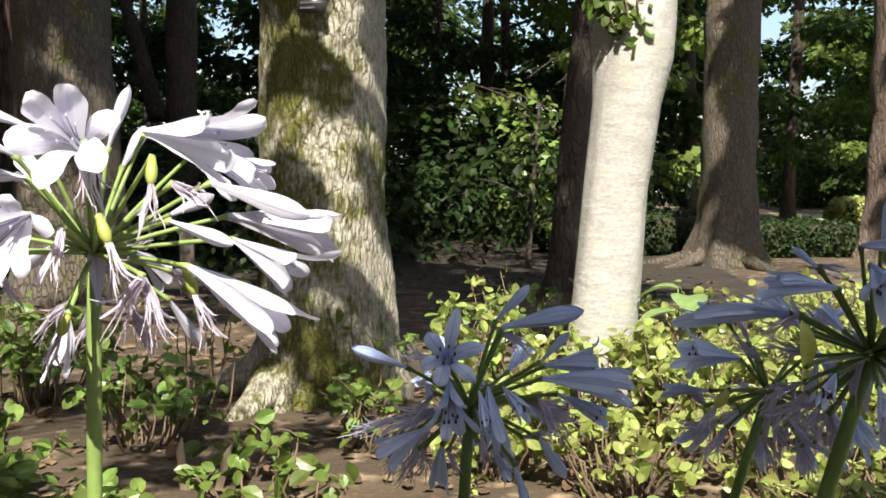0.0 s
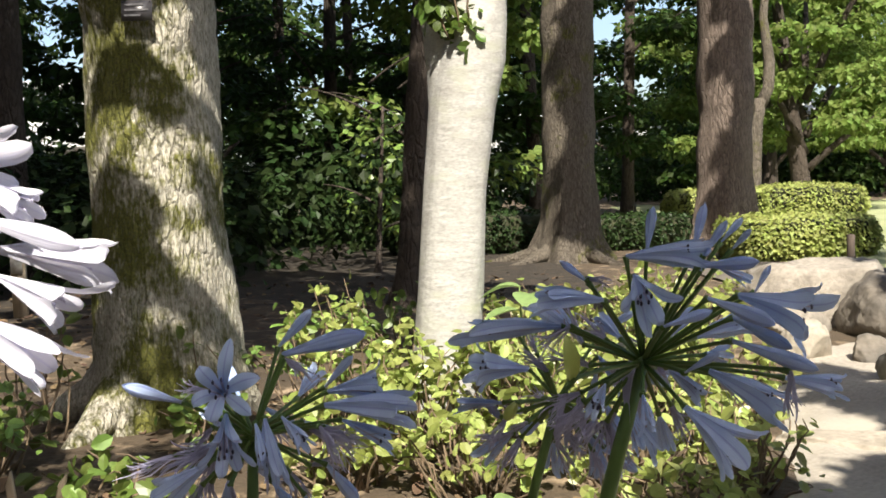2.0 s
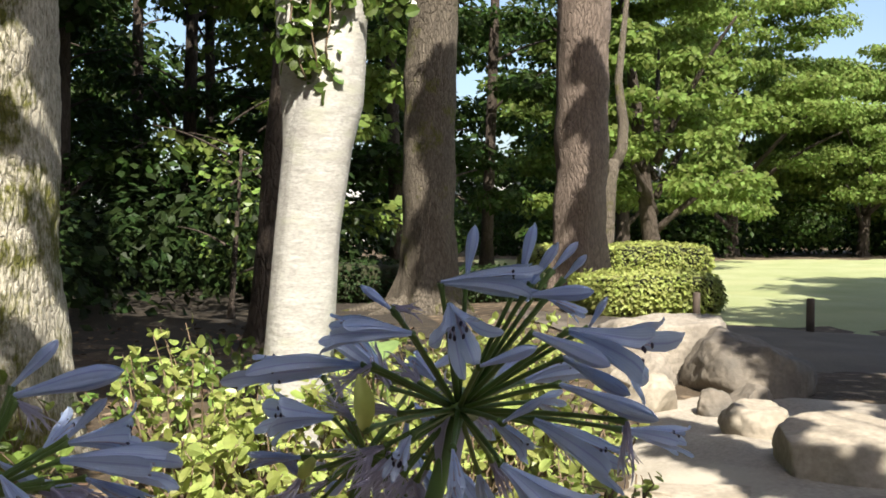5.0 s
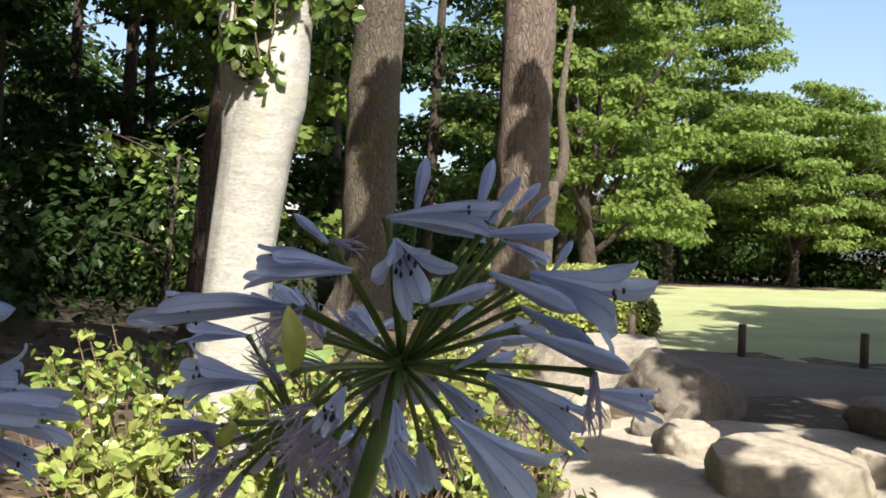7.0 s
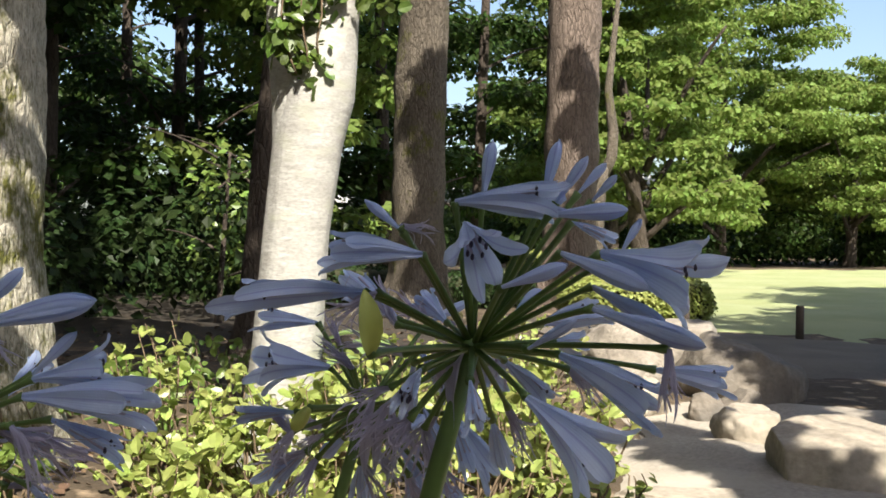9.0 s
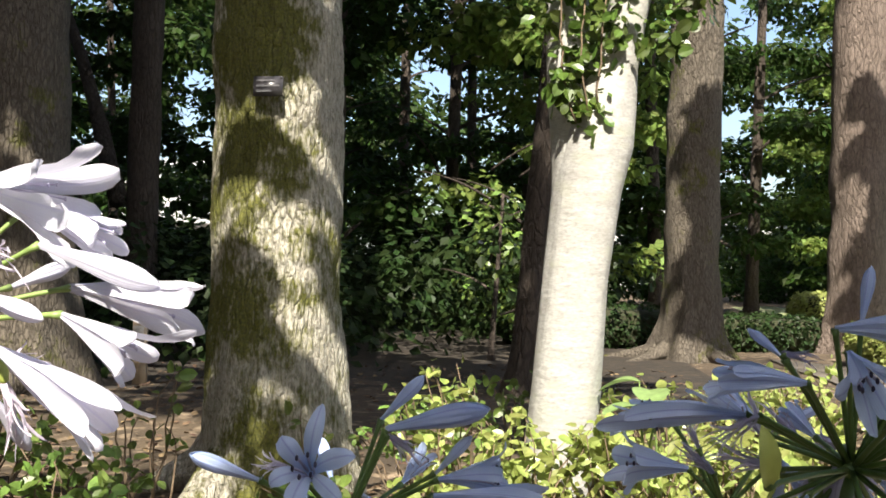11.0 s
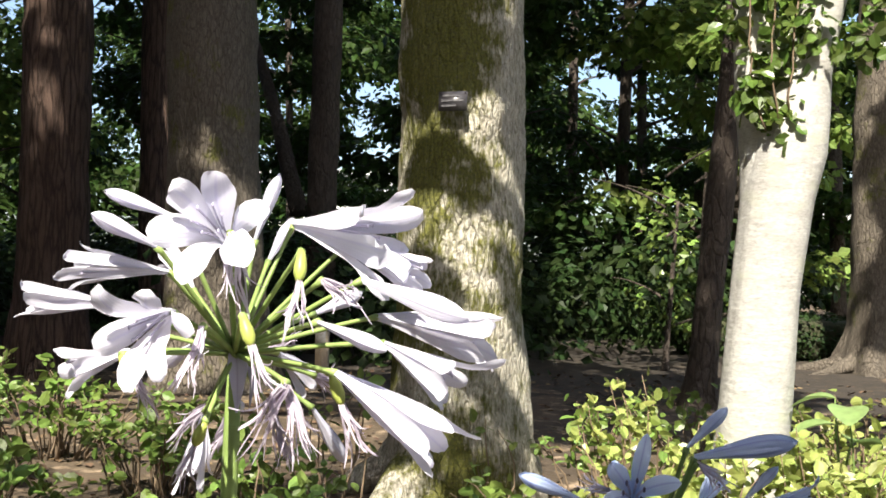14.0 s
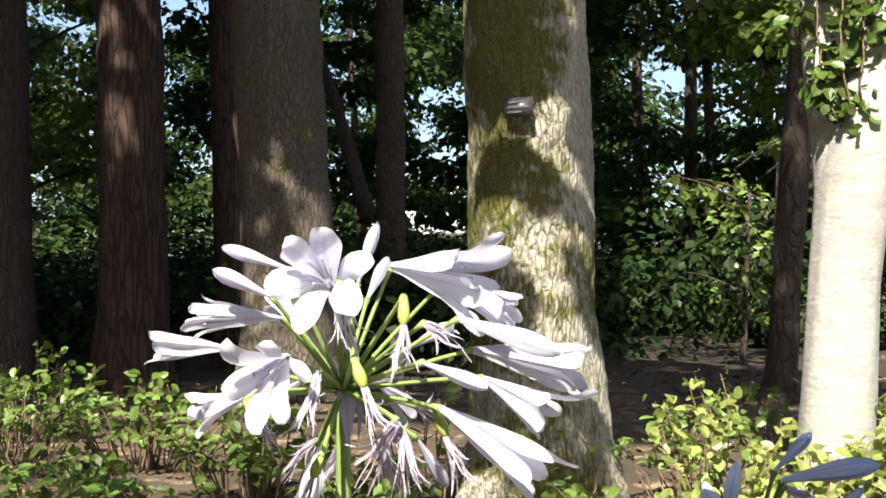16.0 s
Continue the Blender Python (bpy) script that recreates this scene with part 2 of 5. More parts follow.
# ---------------------------------------------------------------- ground
def height(x, y):
    far = math.hypot(x, y - 3)
    return 0.025 * noise.noise((x * 1.3, y * 1.3, 0)) + 0.010 * noise.noise((x * 5, y * 5, 7)) + 0.25 * min(1, max(0, (far - 12) / 30)) * noise.noise((x * 0.06, y * 0.06, 3))


def ground_sheet():
    bm = bmesh.new()
    rings, per = [], 128
    for r in [0.1 * 1.07 ** k for k in range(152)]:
        rings.append([bm.verts.new((r * math.cos(a), 3 + r * math.sin(a), height(r * math.cos(a), 3 + r * math.sin(a)) if r < 150 else 0))
                      for a in [2 * math.pi * k / per for k in range(per)]])
    for a, b in zip(rings, rings[1:]):
        for k in range(per):
            bm.faces.new((a[k], a[(k + 1) % per], b[(k + 1) % per], b[k]))
    bm.faces.new(rings[0])
    return tagged(part("ground", bm, SOIL), "brown bare woodland soil with leaf litter", "ground", kind="structure")


def sheet(name, material, x0, x1, step, lo, hi, across, lift, label, category, relief=None):
    """A strip of ground between the lines y = lo(x) and y = hi(x)."""
    bm = bmesh.new()
    nx = int((x1 - x0) / step) + 1
    cols = []
    for i in range(nx + 1):
        x = x0 + (x1 - x0) * i / nx
        a, b = lo(x), hi(x)
        cols.append([])
        for j in range(across + 1):
            y = a + (b - a) * j / across
            rim = min(1, 6 * min(j, across - j) / across)
            cols[-1].append(bm.verts.new((x, y, height(x, y) + lift * rim - 0.012 * (1 - rim) + (relief(x, y) * rim if relief else 0))))
    for a, b in zip(cols, cols[1:]):
        for j in range(across):
            bm.faces.new((a[j], b[j], b[j + 1], a[j + 1]))
    return tagged(part(name, bm, material), label, category, kind="structure")


def wav(v, s=0.6, k=1.2):
    return s * noise.noise((v * k, 5.5, 0))


ground_sheet()
sheet("lawn", LAWN, 3.4, 60, 0.2, lambda x: max(4.6, 7.07 - 1.3 * (x - 3.85)) + wav(x, 0.15), lambda x: min(23 + wav(x, 1), 7.6 + 9 * (x - 3.3)), 60, 0.03, "short mown lawn, partly shaded by trees", "lawn")
sheet("path", GRAVEL, 2.3, 60, 0.15, lambda x: max(2.4, 4.9 - 0.55 * (x - 2.6)) + wav(x, 0.15), lambda x: max(4.9, 7.4 - 1.3 * (x - 3.85)), 24, 0.014, "trodden gravel path in dappled shade", "path")
sheet("stream_bed", BED, 0.72, 7, 0.03, lambda x: 0.3 + 0.12 * wav(x, 1.0, 3), lambda x: min((x - 0.05) / 0.36 + wav(x, 0.3, 4), max(2.6, 4.85 - 0.5 * (x - 1.6)) + wav(x, 0.2, 2)), 60, 0.02,
      "pale dry stream bed of smooth sandy stone", "stream bed", lambda x, y: 0.03 * noise.noise((x * 2.3, y * 4, 2)) + 0.008 * noise.noise((x * 7, y * 9, 4)))


# shade under the trees put into the colour of a darker soil sheet
SHADED_SOIL = mat("shaded_soil", (0.042, 0.032, 0.022), (0.022, 0.017, 0.013), 0.95, 4, 60, 0.6, 0.02, third=(0.065, 0.048, 0.03), third_scale=11)
sheet("shaded_floor", SHADED_SOIL, -24, 1.5, 0.15, lambda x: 4.6 - 0.25 * x * (x > 0) - 0.1 * x * (x < 0) + wav(x, 0.5, 1.7) + wav(x, 0.15, 7), lambda x: 26.0, 60, 0.012, "soil of the wood's floor, darkened to stand for shade", "woodland floor")


# ---------------------------------------------------------------- trees
def trunk_mesh(foot, top, r0, r1, flare=0.5, lumps=0.10, seed=0, sides=40, steps=60, bow=(0, 0, 0), roots=5, plates=0.0):
    """A standing trunk with a flared, buttressed foot and uneven, plated bark."""
    bm = bmesh.new()
    pts = bend((0, 0, -0.12), Vector(top) - Vector(foot), bow, steps)
    off = Vector((seed * 7.3, seed * 3.1, 0))
    rings = []
    for i, p in enumerate(pts):
        h = max(p.z, 0)
        r = r0 + (r1 - r0) * i / steps
        ring = []
        for k in range(sides):
            a = 2 * math.pi * k / sides
            fl = flare * r0 * math.exp(-h / (r0 * 1.3)) * (0.45 + 0.85 * max(0, math.sin(a * roots + seed)) ** 1.5)
            u = Vector((math.cos(a), math.sin(a), 0))
            q = u * r + Vector((0, 0, p.z))
            rr = (r + fl) * (1 + lumps * noise.fractal((q + off) * 2.2, 1, 2, 3) + lumps * 0.35 * noise.noise(Vector((u.x * r * 22, u.y * r * 22, p.z * 5)) + off))
            if plates:
                d = noise.voronoi(Vector((u.x * r * 24, u.y * r * 24, p.z * 9)) + off)[0]
                rr -= plates * max(0.0, 1 - 3.2 * (d[1] - d[0]))
            ring.append(bm.verts.new(p + u * rr))
        rings.append(ring)
    for a, b in zip(rings, rings[1:]):
        for k in range(sides):
            bm.faces.new((a[k], a[(k + 1) % sides], b[(k + 1) % sides], b[k]))
    bm.faces.new(rings[-1])
    return bm


def tree(name, foot, top, r0, r1, bark, label, seed=0, limbs=(), crown=None, leaf=LEAF_WOOD, leaf_size=0.12, per=900, flat=0.3, group="", **kw):
    """A trunk, its limbs (from, to, radius: from the foot) and a crown of many leaves on clumps round the limbs."""
    t = thing(name, foot, label, "tree", group)
    part("trunk", trunk_mesh(foot, top, r0, r1, seed=seed, **kw), bark, t)
    for a, b, r in limbs:
        bm = bmesh.new()
        n = 10
        tube(bm, bend(a, b, (0, 0, 0.06 * (Vector(b) - Vector(a)).length), n), [r * (1 - 0.7 * i / n) for i in range(n + 1)], 8, wobble=0.25, wob_scale=4)
        part("limb", bm, bark, t)
    if crown:
        rng = np.random.default_rng(seed + 50)
        c, o = clumps(rng, crown, per)
        v, f = leaf_mesh(rng, c, o, leaf_size, flat=flat)
        raw_part("crown", v, f, leaf, t)
    return t


def sprays(rng, x, y, z0, z1, spread, n, thick=0.16, small=1.0):
    """Flat tiers of foliage round a stem, as clumps."""
    out = []
    for _ in range(n):
        z = z0 + (z1 - z0) * rng.random()
        a, r = rng.random() * 2 * math.pi, spread * (0.25 + 0.75 * rng.random()) * (1 - 0.45 * (z - z0) / (z1 - z0))
        s = spread * (0.22 + 0.22 * rng.random()) * small
        out.append((x + r * math.cos(a), y + r * math.sin(a), z - 0.12 * r, s, s, s * thick + 0.05))
    return out


mossy = tree("mossy_tree", (-0.77, 3.50, 0), (-0.83, 3.58, 9.0), 0.232, 0.17, BARK_MOSS, "large old tree with thick moss on its rough plated bark", 1,
             sides=150, steps=330, lumps=0.07, plates=0.006, flare=0.28, roots=3)

def roots(t, r, spec, bark):
    """Surface roots running out from a trunk's foot: angle, length."""
    for a, l in spec:
        a = radians(a)
        d, e = Vector((math.cos(a), math.sin(a), 0)), Vector((-math.sin(a), math.cos(a), 0))
        bm = bmesh.new()
        tube(bm, [d * r * 0.75 + Vector((0, 0, r * 0.9)), d * r * 1.15 + Vector((0, 0, r * 0.38)), d * (r * 1.2 + l * 0.4) + e * l * 0.05 + Vector((0, 0, r * 0.12)), d * (r * 1.2 + l) + e * l * 0.16 + Vector((0, 0, -0.03))],
             [r * 0.34, r * 0.34, r * 0.22, r * 0.1], 14, wobble=0.25, wob_scale=6)
        part("root", bm, bark, t)


roots(mossy, 0.22, [(-122, 0.24), (185, 0.3)], BARK_MOSS)


def high_crown(t, z, spread, seed, bark, n=16, size=1.0):
    """Limbs high on a trunk, each ending in a broad flat clump of leaves."""
    g = np.random.default_rng(seed)
    blobs = []
    for k in range(n):
        a, r, h = k * 2.4 + g.normal(0, 0.3), spread * (0.25 + 0.75 * g.random() ** 0.6), z + 1.6 * g.random()
        b = (r * math.cos(a), r * math.sin(a), h + 0.8)
        bm = bmesh.new()
        tube(bm, bend((0, 0, h - 0.6), b, (0, 0, 0.15), 8), [0.06 * (1 - 0.09 * i) for i in range(9)], 8, wobble=0.2)
        part("limb", bm, bark, t)
        blobs.append((*b, size, size, size * 0.4))
    c, o = clumps(g, blobs, 420)
    v, f = leaf_mesh(g, c, o, 0.27, flat=0.4)
    raw_part("crown", v, f, LEAF_WOOD, t)


pale = thing("pale_tree", (0.17, 3.25, 0), "forked tree with pale smooth bark, ivy on its fork", "tree")
bm = bmesh.new()
tube(bm, [(0.0, 0, -0.1), (0.015, 0, 0.1), (0.042, 0, 0.4), (0.07, 0, 0.75), (0.103, 0, 1.03), (0.135, 0, 1.18), (0.155, -0.005, 1.30), (0.182, -0.012, 1.42), (0.218, -0.02, 1.56), (0.34, -0.04, 2.1), (0.42, -0.05, 3.0), (0.6, -0.1, 4.6)],
     [0.14, 0.117, 0.106, 0.105, 0.112, 0.115, 0.102, 0.076, 0.064, 0.06, 0.052, 0.03], 44, wobble=0.10, wob_scale=5)
bmesh.ops.subdivide_edges(bm, edges=bm.edges[:], cuts=2, use_grid_fill=True, smooth=0.6)
part("trunk", bm, BARK_PALE, pale)
bm = bmesh.new()
tube(bm, [(0.062, 0.01, 0.55), (0.080, 0.01, 0.95), (0.074, 0.015, 1.16), (0.052, 0.02, 1.34), (0.04, 0.03, 1.52), (0.03, 0.04, 1.9), (-0.04, 0.06, 3.0), (-0.2, 0.1, 4.4)], [0.06, 0.085, 0.085, 0.078, 0.072, 0.064, 0.045, 0.025], 32, wobble=0.12, wob_scale=5)
bmesh.ops.subdivide_edges(bm, edges=bm.edges[:], cuts=2, use_grid_fill=True, smooth=0.6)
part("limb", bm, BARK_PALE, pale)

t_grey_tree = tree("grey_tree", (1.62, 9.0, 0), (1.80, 9.05, 9), 0.235, 0.20, BARK_GREY, "tall grey tree with moss and spreading root flare", 3, flare=0.7, roots=4, sides=64, steps=120)
t_tall_tree = tree("tall_tree", (3.40, 10.0, 0), (3.56, 10.0, 10), 0.275, 0.25, BARK_BROWN, "tall straight tree with brown scaly bark", 4, sides=56, steps=120)
crooked = thing("crooked_tree", (4.88, 13.2, 0), "slim dark forked tree half hidden behind a tall one", "tree")
for name, line, radii in (("trunk", [(0, 0, -0.1), (0, 0, 0.4), (0.02, 0, 0.9), (0.05, 0, 1.4), (0.12, 0, 1.7)], [0.15, 0.11, 0.095, 0.10, 0.08]),
                          ("limb", [(0.08, 0, 1.55), (0.22, 0, 1.85), (0.26, 0.05, 2.2), (0.2, 0.1, 2.8), (0.35, 0.1, 4.2)], [0.085, 0.075, 0.07, 0.06, 0.03]),
                          ("limb", [(0.03, 0, 1.45), (-0.12, 0, 1.9), (-0.3, 0.05, 2.6), (-0.35, 0.1, 4.0)], [0.075, 0.065, 0.055, 0.03])):
    part(name, tube(bmesh.new(), line, radii, 16, wobble=0.2, wob_scale=5), BARK_GREY, crooked)
t_leaning_tree = tree("leaning_tree", (0.10, 6.3, 0), (0.85, 6.3, 8), 0.088, 0.08, BARK_DARK, "slim dark leaning tree in shade", 5, limbs=[((0.5, 0, 5.6), (-0.3, 0.7, 7.2), 0.03)])
t_stout_tree = tree("stout_tree", (-3.02, 6.2, 0), (-3.25, 6.2, 8), 0.31, 0.27, BARK_GREY, "stout smooth-barked grey tree in dappled shade", 6, sides=56, steps=90, lumps=0.06)
t_reddish_tree = tree("reddish_tree", (-4.47, 8.0, 0), (-4.55, 8.0, 8), 0.16, 0.14, BARK_RED, "reddish-brown tree beside a stout grey one", 7)
t_cedar_tree = tree("cedar_tree", (-4.47, 6.5, 0), (-4.50, 6.5, 9), 0.245, 0.225, BARK_RED, "reddish-brown cedar with fibrous bark", 8, sides=56, steps=90)
t_shaded_tree = tree("shaded_tree", (-5.30, 6.0, 0), (-5.25, 6.0, 9), 0.26, 0.16, BARK_DARK, "dark tree at the wood's edge", 9)
tree("dark_trunk_tree", (-3.34, 9.0, 0), (-3.2, 9.0, 9), 0.145, 0.125, BARK_DARK, "slim dark tree in deep shade", 10,
     limbs=[((-0.6, 1.0, 1.4), (-2.2, 2.5, 4.5), 0.10)])
roots(t_grey_tree, 0.22, [(-150, 0.55), (-60, 0.4), (172, 0.6)], BARK_GREY)
for t, z, sp, sd, bark in ((t_grey_tree, 7.0, 1.6, 302, BARK_GREY), (t_tall_tree, 8.0, 1.6, 303, BARK_BROWN), (t_stout_tree, 6.8, 2.6, 305, BARK_GREY), (t_reddish_tree, 6.5, 1.2, 307, BARK_RED), (t_cedar_tree, 7.0, 2.6, 306, BARK_RED), (t_shaded_tree, 7.0, 2.6, 308, BARK_DARK)):
    high_crown(t, z, sp, sd, bark)


# ---------------------------------------------------------------- the wood behind
rng = np.random.default_rng(11)
WOOD_TREES = [(-9.5, 11.0, 7), (-7.4, 14.0, 8), (-5.6, 12.2, 8), (-2.1, 12.0, 7), (-0.9, 15.0, 8), (0.7, 12.0, 6), (2.3, 15.5, 8), (4.3, 18.0, 8), (-11.5, 16.0, 9), (-4.2, 18.5, 9), (0.4, 20.0, 9), (7.0, 21.0, 9), (-14, 12, 8), (-8.0, 20.0, 9), (-0.6, 17.5, 10), (-2.2, 20.5, 10), (1.6, 19.0, 10), (-3.4, 15.5, 9)]
for n, (x, y, h) in enumerate(WOOD_TREES):
    r = 0.10 + 0.05 * rng.random()
    lim = []
    for k in range(5):
        a = rng.random() * 2 * math.pi
        z = 1.0 + 0.9 * k
        lim.append(((0, 0, z), (1.5 * math.cos(a), 1.5 * math.sin(a), z + 0.35 + 0.6 * rng.random()), 0.035))
    low = 0.7 if x > -3 else 2.4
    # two trees in sun patches take the lighter maple leaf as their lit colour
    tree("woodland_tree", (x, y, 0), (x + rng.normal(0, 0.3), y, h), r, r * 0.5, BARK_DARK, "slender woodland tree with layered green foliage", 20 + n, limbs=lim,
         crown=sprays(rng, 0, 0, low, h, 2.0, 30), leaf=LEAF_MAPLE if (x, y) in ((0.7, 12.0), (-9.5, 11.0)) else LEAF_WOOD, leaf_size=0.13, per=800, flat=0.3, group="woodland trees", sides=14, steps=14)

for n, (x, y, h, s) in enumerate(((-0.12, 8.4, 1.4, 0.5), (0.12, 9.0, 1.7, 0.55))):
    tree("sapling", (x, y, 0), (x + 0.1, y, h), 0.03, 0.012, BARK_DARK, "thin understorey sapling with sunlit green leaves", 140 + n, limbs=[((0, 0, 0.35 + 0.25 * k), (0.6 * math.cos(k * 2.4), 0.5 * math.sin(k * 2.4), 0.5 + 0.27 * k), 0.012) for k in range(6)],
         crown=sprays(rng, 0, 0, 0.3, h, s, 26, 0.2, 0.8), leaf=LEAF_MID, leaf_size=0.065, per=230, flat=0.3, group="saplings in the wood", sides=12, steps=12)

MAPLES = [(8.5, 22.0, 8.5, 3.6), (12.5, 24.5, 8.6, 4.2), (17.0, 25.5, 5.7, 4.2), (21.5, 26.5, 5.2, 4.0), (26.5, 28.0, 4.8, 4.2), (32.0, 29.0, 4.8, 4.2), (7.0, 16.5, 7.0, 2.2), (39.0, 31.0, 6.0, 4.5)]
for n, (x, y, h, s) in enumerate(MAPLES):
    lim = []
    for k in range(6):
        a = rng.random() * 2 * math.pi
        lim.append(((0, 0, 0.7 + 0.3 * k), (s * 0.7 * math.cos(a), s * 0.7 * math.sin(a), 1.6 + 0.5 * k + rng.random()), 0.07))
    tree("maple_tree", (x, y, 0), (x + rng.normal(0, 0.4), y, h * 0.7), 0.17, 0.06, BARK_DARK, "spreading maple with sunlit layered green foliage", 60 + n, limbs=lim,
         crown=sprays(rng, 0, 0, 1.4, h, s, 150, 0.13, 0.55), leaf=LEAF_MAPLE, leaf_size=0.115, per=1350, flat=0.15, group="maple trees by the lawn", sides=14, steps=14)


def woods(name, x0, x1, y, depth, h, n, size, label, seed, gaps=0.0, material=LEAF_WOOD):
    """A far belt of woodland as one mass of leaves on uneven clumps."""
    g = np.random.default_rng(seed)
    blobs = []
    for _ in range(n):
        s = 0.7 + 1.2 * g.random()
        blobs.append((x0 + (x1 - x0) * g.random(), y + depth * g.random(), 0.2 + h * g.random() ** (1.0 + gaps), s, s, s * 0.45))
    c, o = clumps(g, blobs, 330)
    v, f = leaf_mesh(g, c, o, size, flat=0.4)
    return tagged(raw_part(name, v, f, material), label, "woodland", kind="stuff")


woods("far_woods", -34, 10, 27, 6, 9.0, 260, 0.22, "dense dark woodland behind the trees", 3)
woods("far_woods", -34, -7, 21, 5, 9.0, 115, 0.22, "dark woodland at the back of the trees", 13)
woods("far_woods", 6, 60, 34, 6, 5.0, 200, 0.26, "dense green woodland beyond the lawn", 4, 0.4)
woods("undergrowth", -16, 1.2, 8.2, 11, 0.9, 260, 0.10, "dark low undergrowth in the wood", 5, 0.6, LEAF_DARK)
woods("undergrowth", 5, 45, 24.5, 4, 0.9, 150, 0.14, "low green undergrowth behind the lawn", 6, 0.5)

# two unseen belts added outside the view to block low sky light
woods("far_woods", -18, 20, -16, 6.5, 8.5, 170, 0.30, "unseen woodland added behind to block sky light", 7)
woods("far_woods", -17, -10, -9, 20, 8.5, 120, 0.30, "unseen woodland added at the side to block sky light", 8)

# a pale building far behind the wood
WALL = mat("pale_wall", (0.62, 0.62, 0.61), (0.55, 0.55, 0.54), 0.8, 0.5, 8, 0.1, 0.01)
PANE = mat("dark_pane", (0.05, 0.06, 0.07), (0.04, 0.045, 0.05), 0.1, 1, 5, 0)


def block(bm, c, s):
    bmesh.ops.create_cube(bm, size=1, matrix=Matrix.Translation(c) @ Matrix.Diagonal((*s, 1)))
    return bm


def building(x, y, w, storeys, label):
    b = thing("building", (x, y, 0), label, "building")
    part("wall", block(bmesh.new(), (0, 4, storeys * 1.5), (w, 8, storeys * 3)), WALL, b, smooth=False)
    part("roof", block(bmesh.new(), (0, 4, storeys * 3 + 0.2), (w + 0.5, 8.5, 0.4)), WALL, b, smooth=False)
    for s in range(storeys):
        part("balcony", block(bmesh.new(), (0, -0.5, s * 3 + 0.55), (w * 0.96, 1.0, 1.1)), WALL, b, smooth=False)
        for k in range(int(w / 3)):
            part("window", block(bmesh.new(), (-w / 2 + 1.5 + 3 * k, -0.01, s * 3 + 1.7), (1.8, 0.08, 1.9)), PANE, b, smooth=False)


building(-20, 52, 14, 2, "pale apartment building glimpsed through the trees")
building(9, 40, 22, 1, "pale low building glimpsed through the trees")


# ---------------------------------------------------------------- unseen crowns added overhead to cast shade
def overhead(x, y, z, h):
    """Where a crown clump at height h stands so that its shade falls on the place x, y, z."""
    k = (h - z) / SUN_TO.z
    return x + SUN_TO.x * k, y + SUN_TO.y * k, h


def unseen_shade_tree(name, foot, height_, r, spots, label, seed, size=0.16, per=900, thin=1.0):
    """An unseen tree added for its shade, with limbs that reach out to the leaf clumps given as (shaded x, y, z,
    height, radius).
    """
    clump, lim = [], []
    for x, y, z, h, s in spots:
        p = Vector(overhead(x, y, z, h)) - Vector(foot)
        clump.append((p.x, p.y, p.z, s, s, s * 0.5))
        lim.append(((0, 0, max(2.2, p.z * 0.72)), tuple(p), (0.012 + 0.012 * p.z) * thin))
    return tree(name, foot, (foot[0], foot[1], height_), r, r * 0.4, BARK_GREY, label, seed, limbs=lim, crown=clump, leaf=LEAF_DARK, leaf_size=size, per=per, flat=0.3, sides=20, steps=20)


g = np.random.default_rng(5)
deep = []
GAPS = ((-0.25, 9.5, 1.5), (-1.6, 11.2, 0.9), (-8, 12.5, 2.3), (-2.5, 6.9, 0.9), (-3.9, 7.8, 0.9), (1.0, 13.5, 1.7))
for i in range(-9, 4):
    for j in range(0, 12):
        x, y = i * 1.5 + g.normal(0, 0.35), 6.4 + j * 1.5 + g.normal(0, 0.35)
        if x < 1.25 + 0.04 * (y - 5) and all((x - u) ** 2 + (y - v) ** 2 > w * w for u, v, w in GAPS) and g.random() < 0.80:
            deep.append((x, y, 0, 8.5 + 2.5 * g.random(), 1.0 + 0.35 * g.random()))
deep += [(-0.5, 5.45, 0, 8.6, 0.42), (0.1, 5.5, 0, 8.4, 0.42), (0.7, 5.55, 0, 8.8, 0.42), (-1.3, 5.7, 0, 8.5, 0.5), (1.25, 5.8, 0, 8.7, 0.42), (-3.1, 5.9, 2.4, 9.0, 0.42), (-3.05, 5.9, 1.75, 8.6, 0.34)]
for n, foot in enumerate(((-11, 2.0, 0), (-7.0, -2.5, 0), (-12, 7.0, 0))):
    unseen_shade_tree("unseen_shade_tree", foot, 9, 0.25, deep[n::3], "unseen added tree whose crown blocks sun and sky", 80 + n, size=0.30, per=420)
# an added roof of unseen crowns behind and beside the camera, open only where the sun comes through
roof = []
for i in range(14):
    for j in range(10):
        x, y = -10.0 + 1.35 * i + g.normal(0, 0.3), -11.5 + 1.3 * j + g.normal(0, 0.3)
        if y < -0.35 or (x < -2.0 and g.random() < 0.6):
            roof.append((x, y, 0, 8.2 + 1.6 * g.random(), 0.95 + 0.25 * g.random()))
for i in range(3):
    for j in range(4):
        x, y = -9.0 + 1.35 * i + g.normal(0, 0.3), 1.3 + 1.3 * j + g.normal(0, 0.3)
        if g.random() < 0.66:
            roof.append((x, y, 0, 8.2 + 1.6 * g.random(), 0.8 + 0.25 * g.random()))
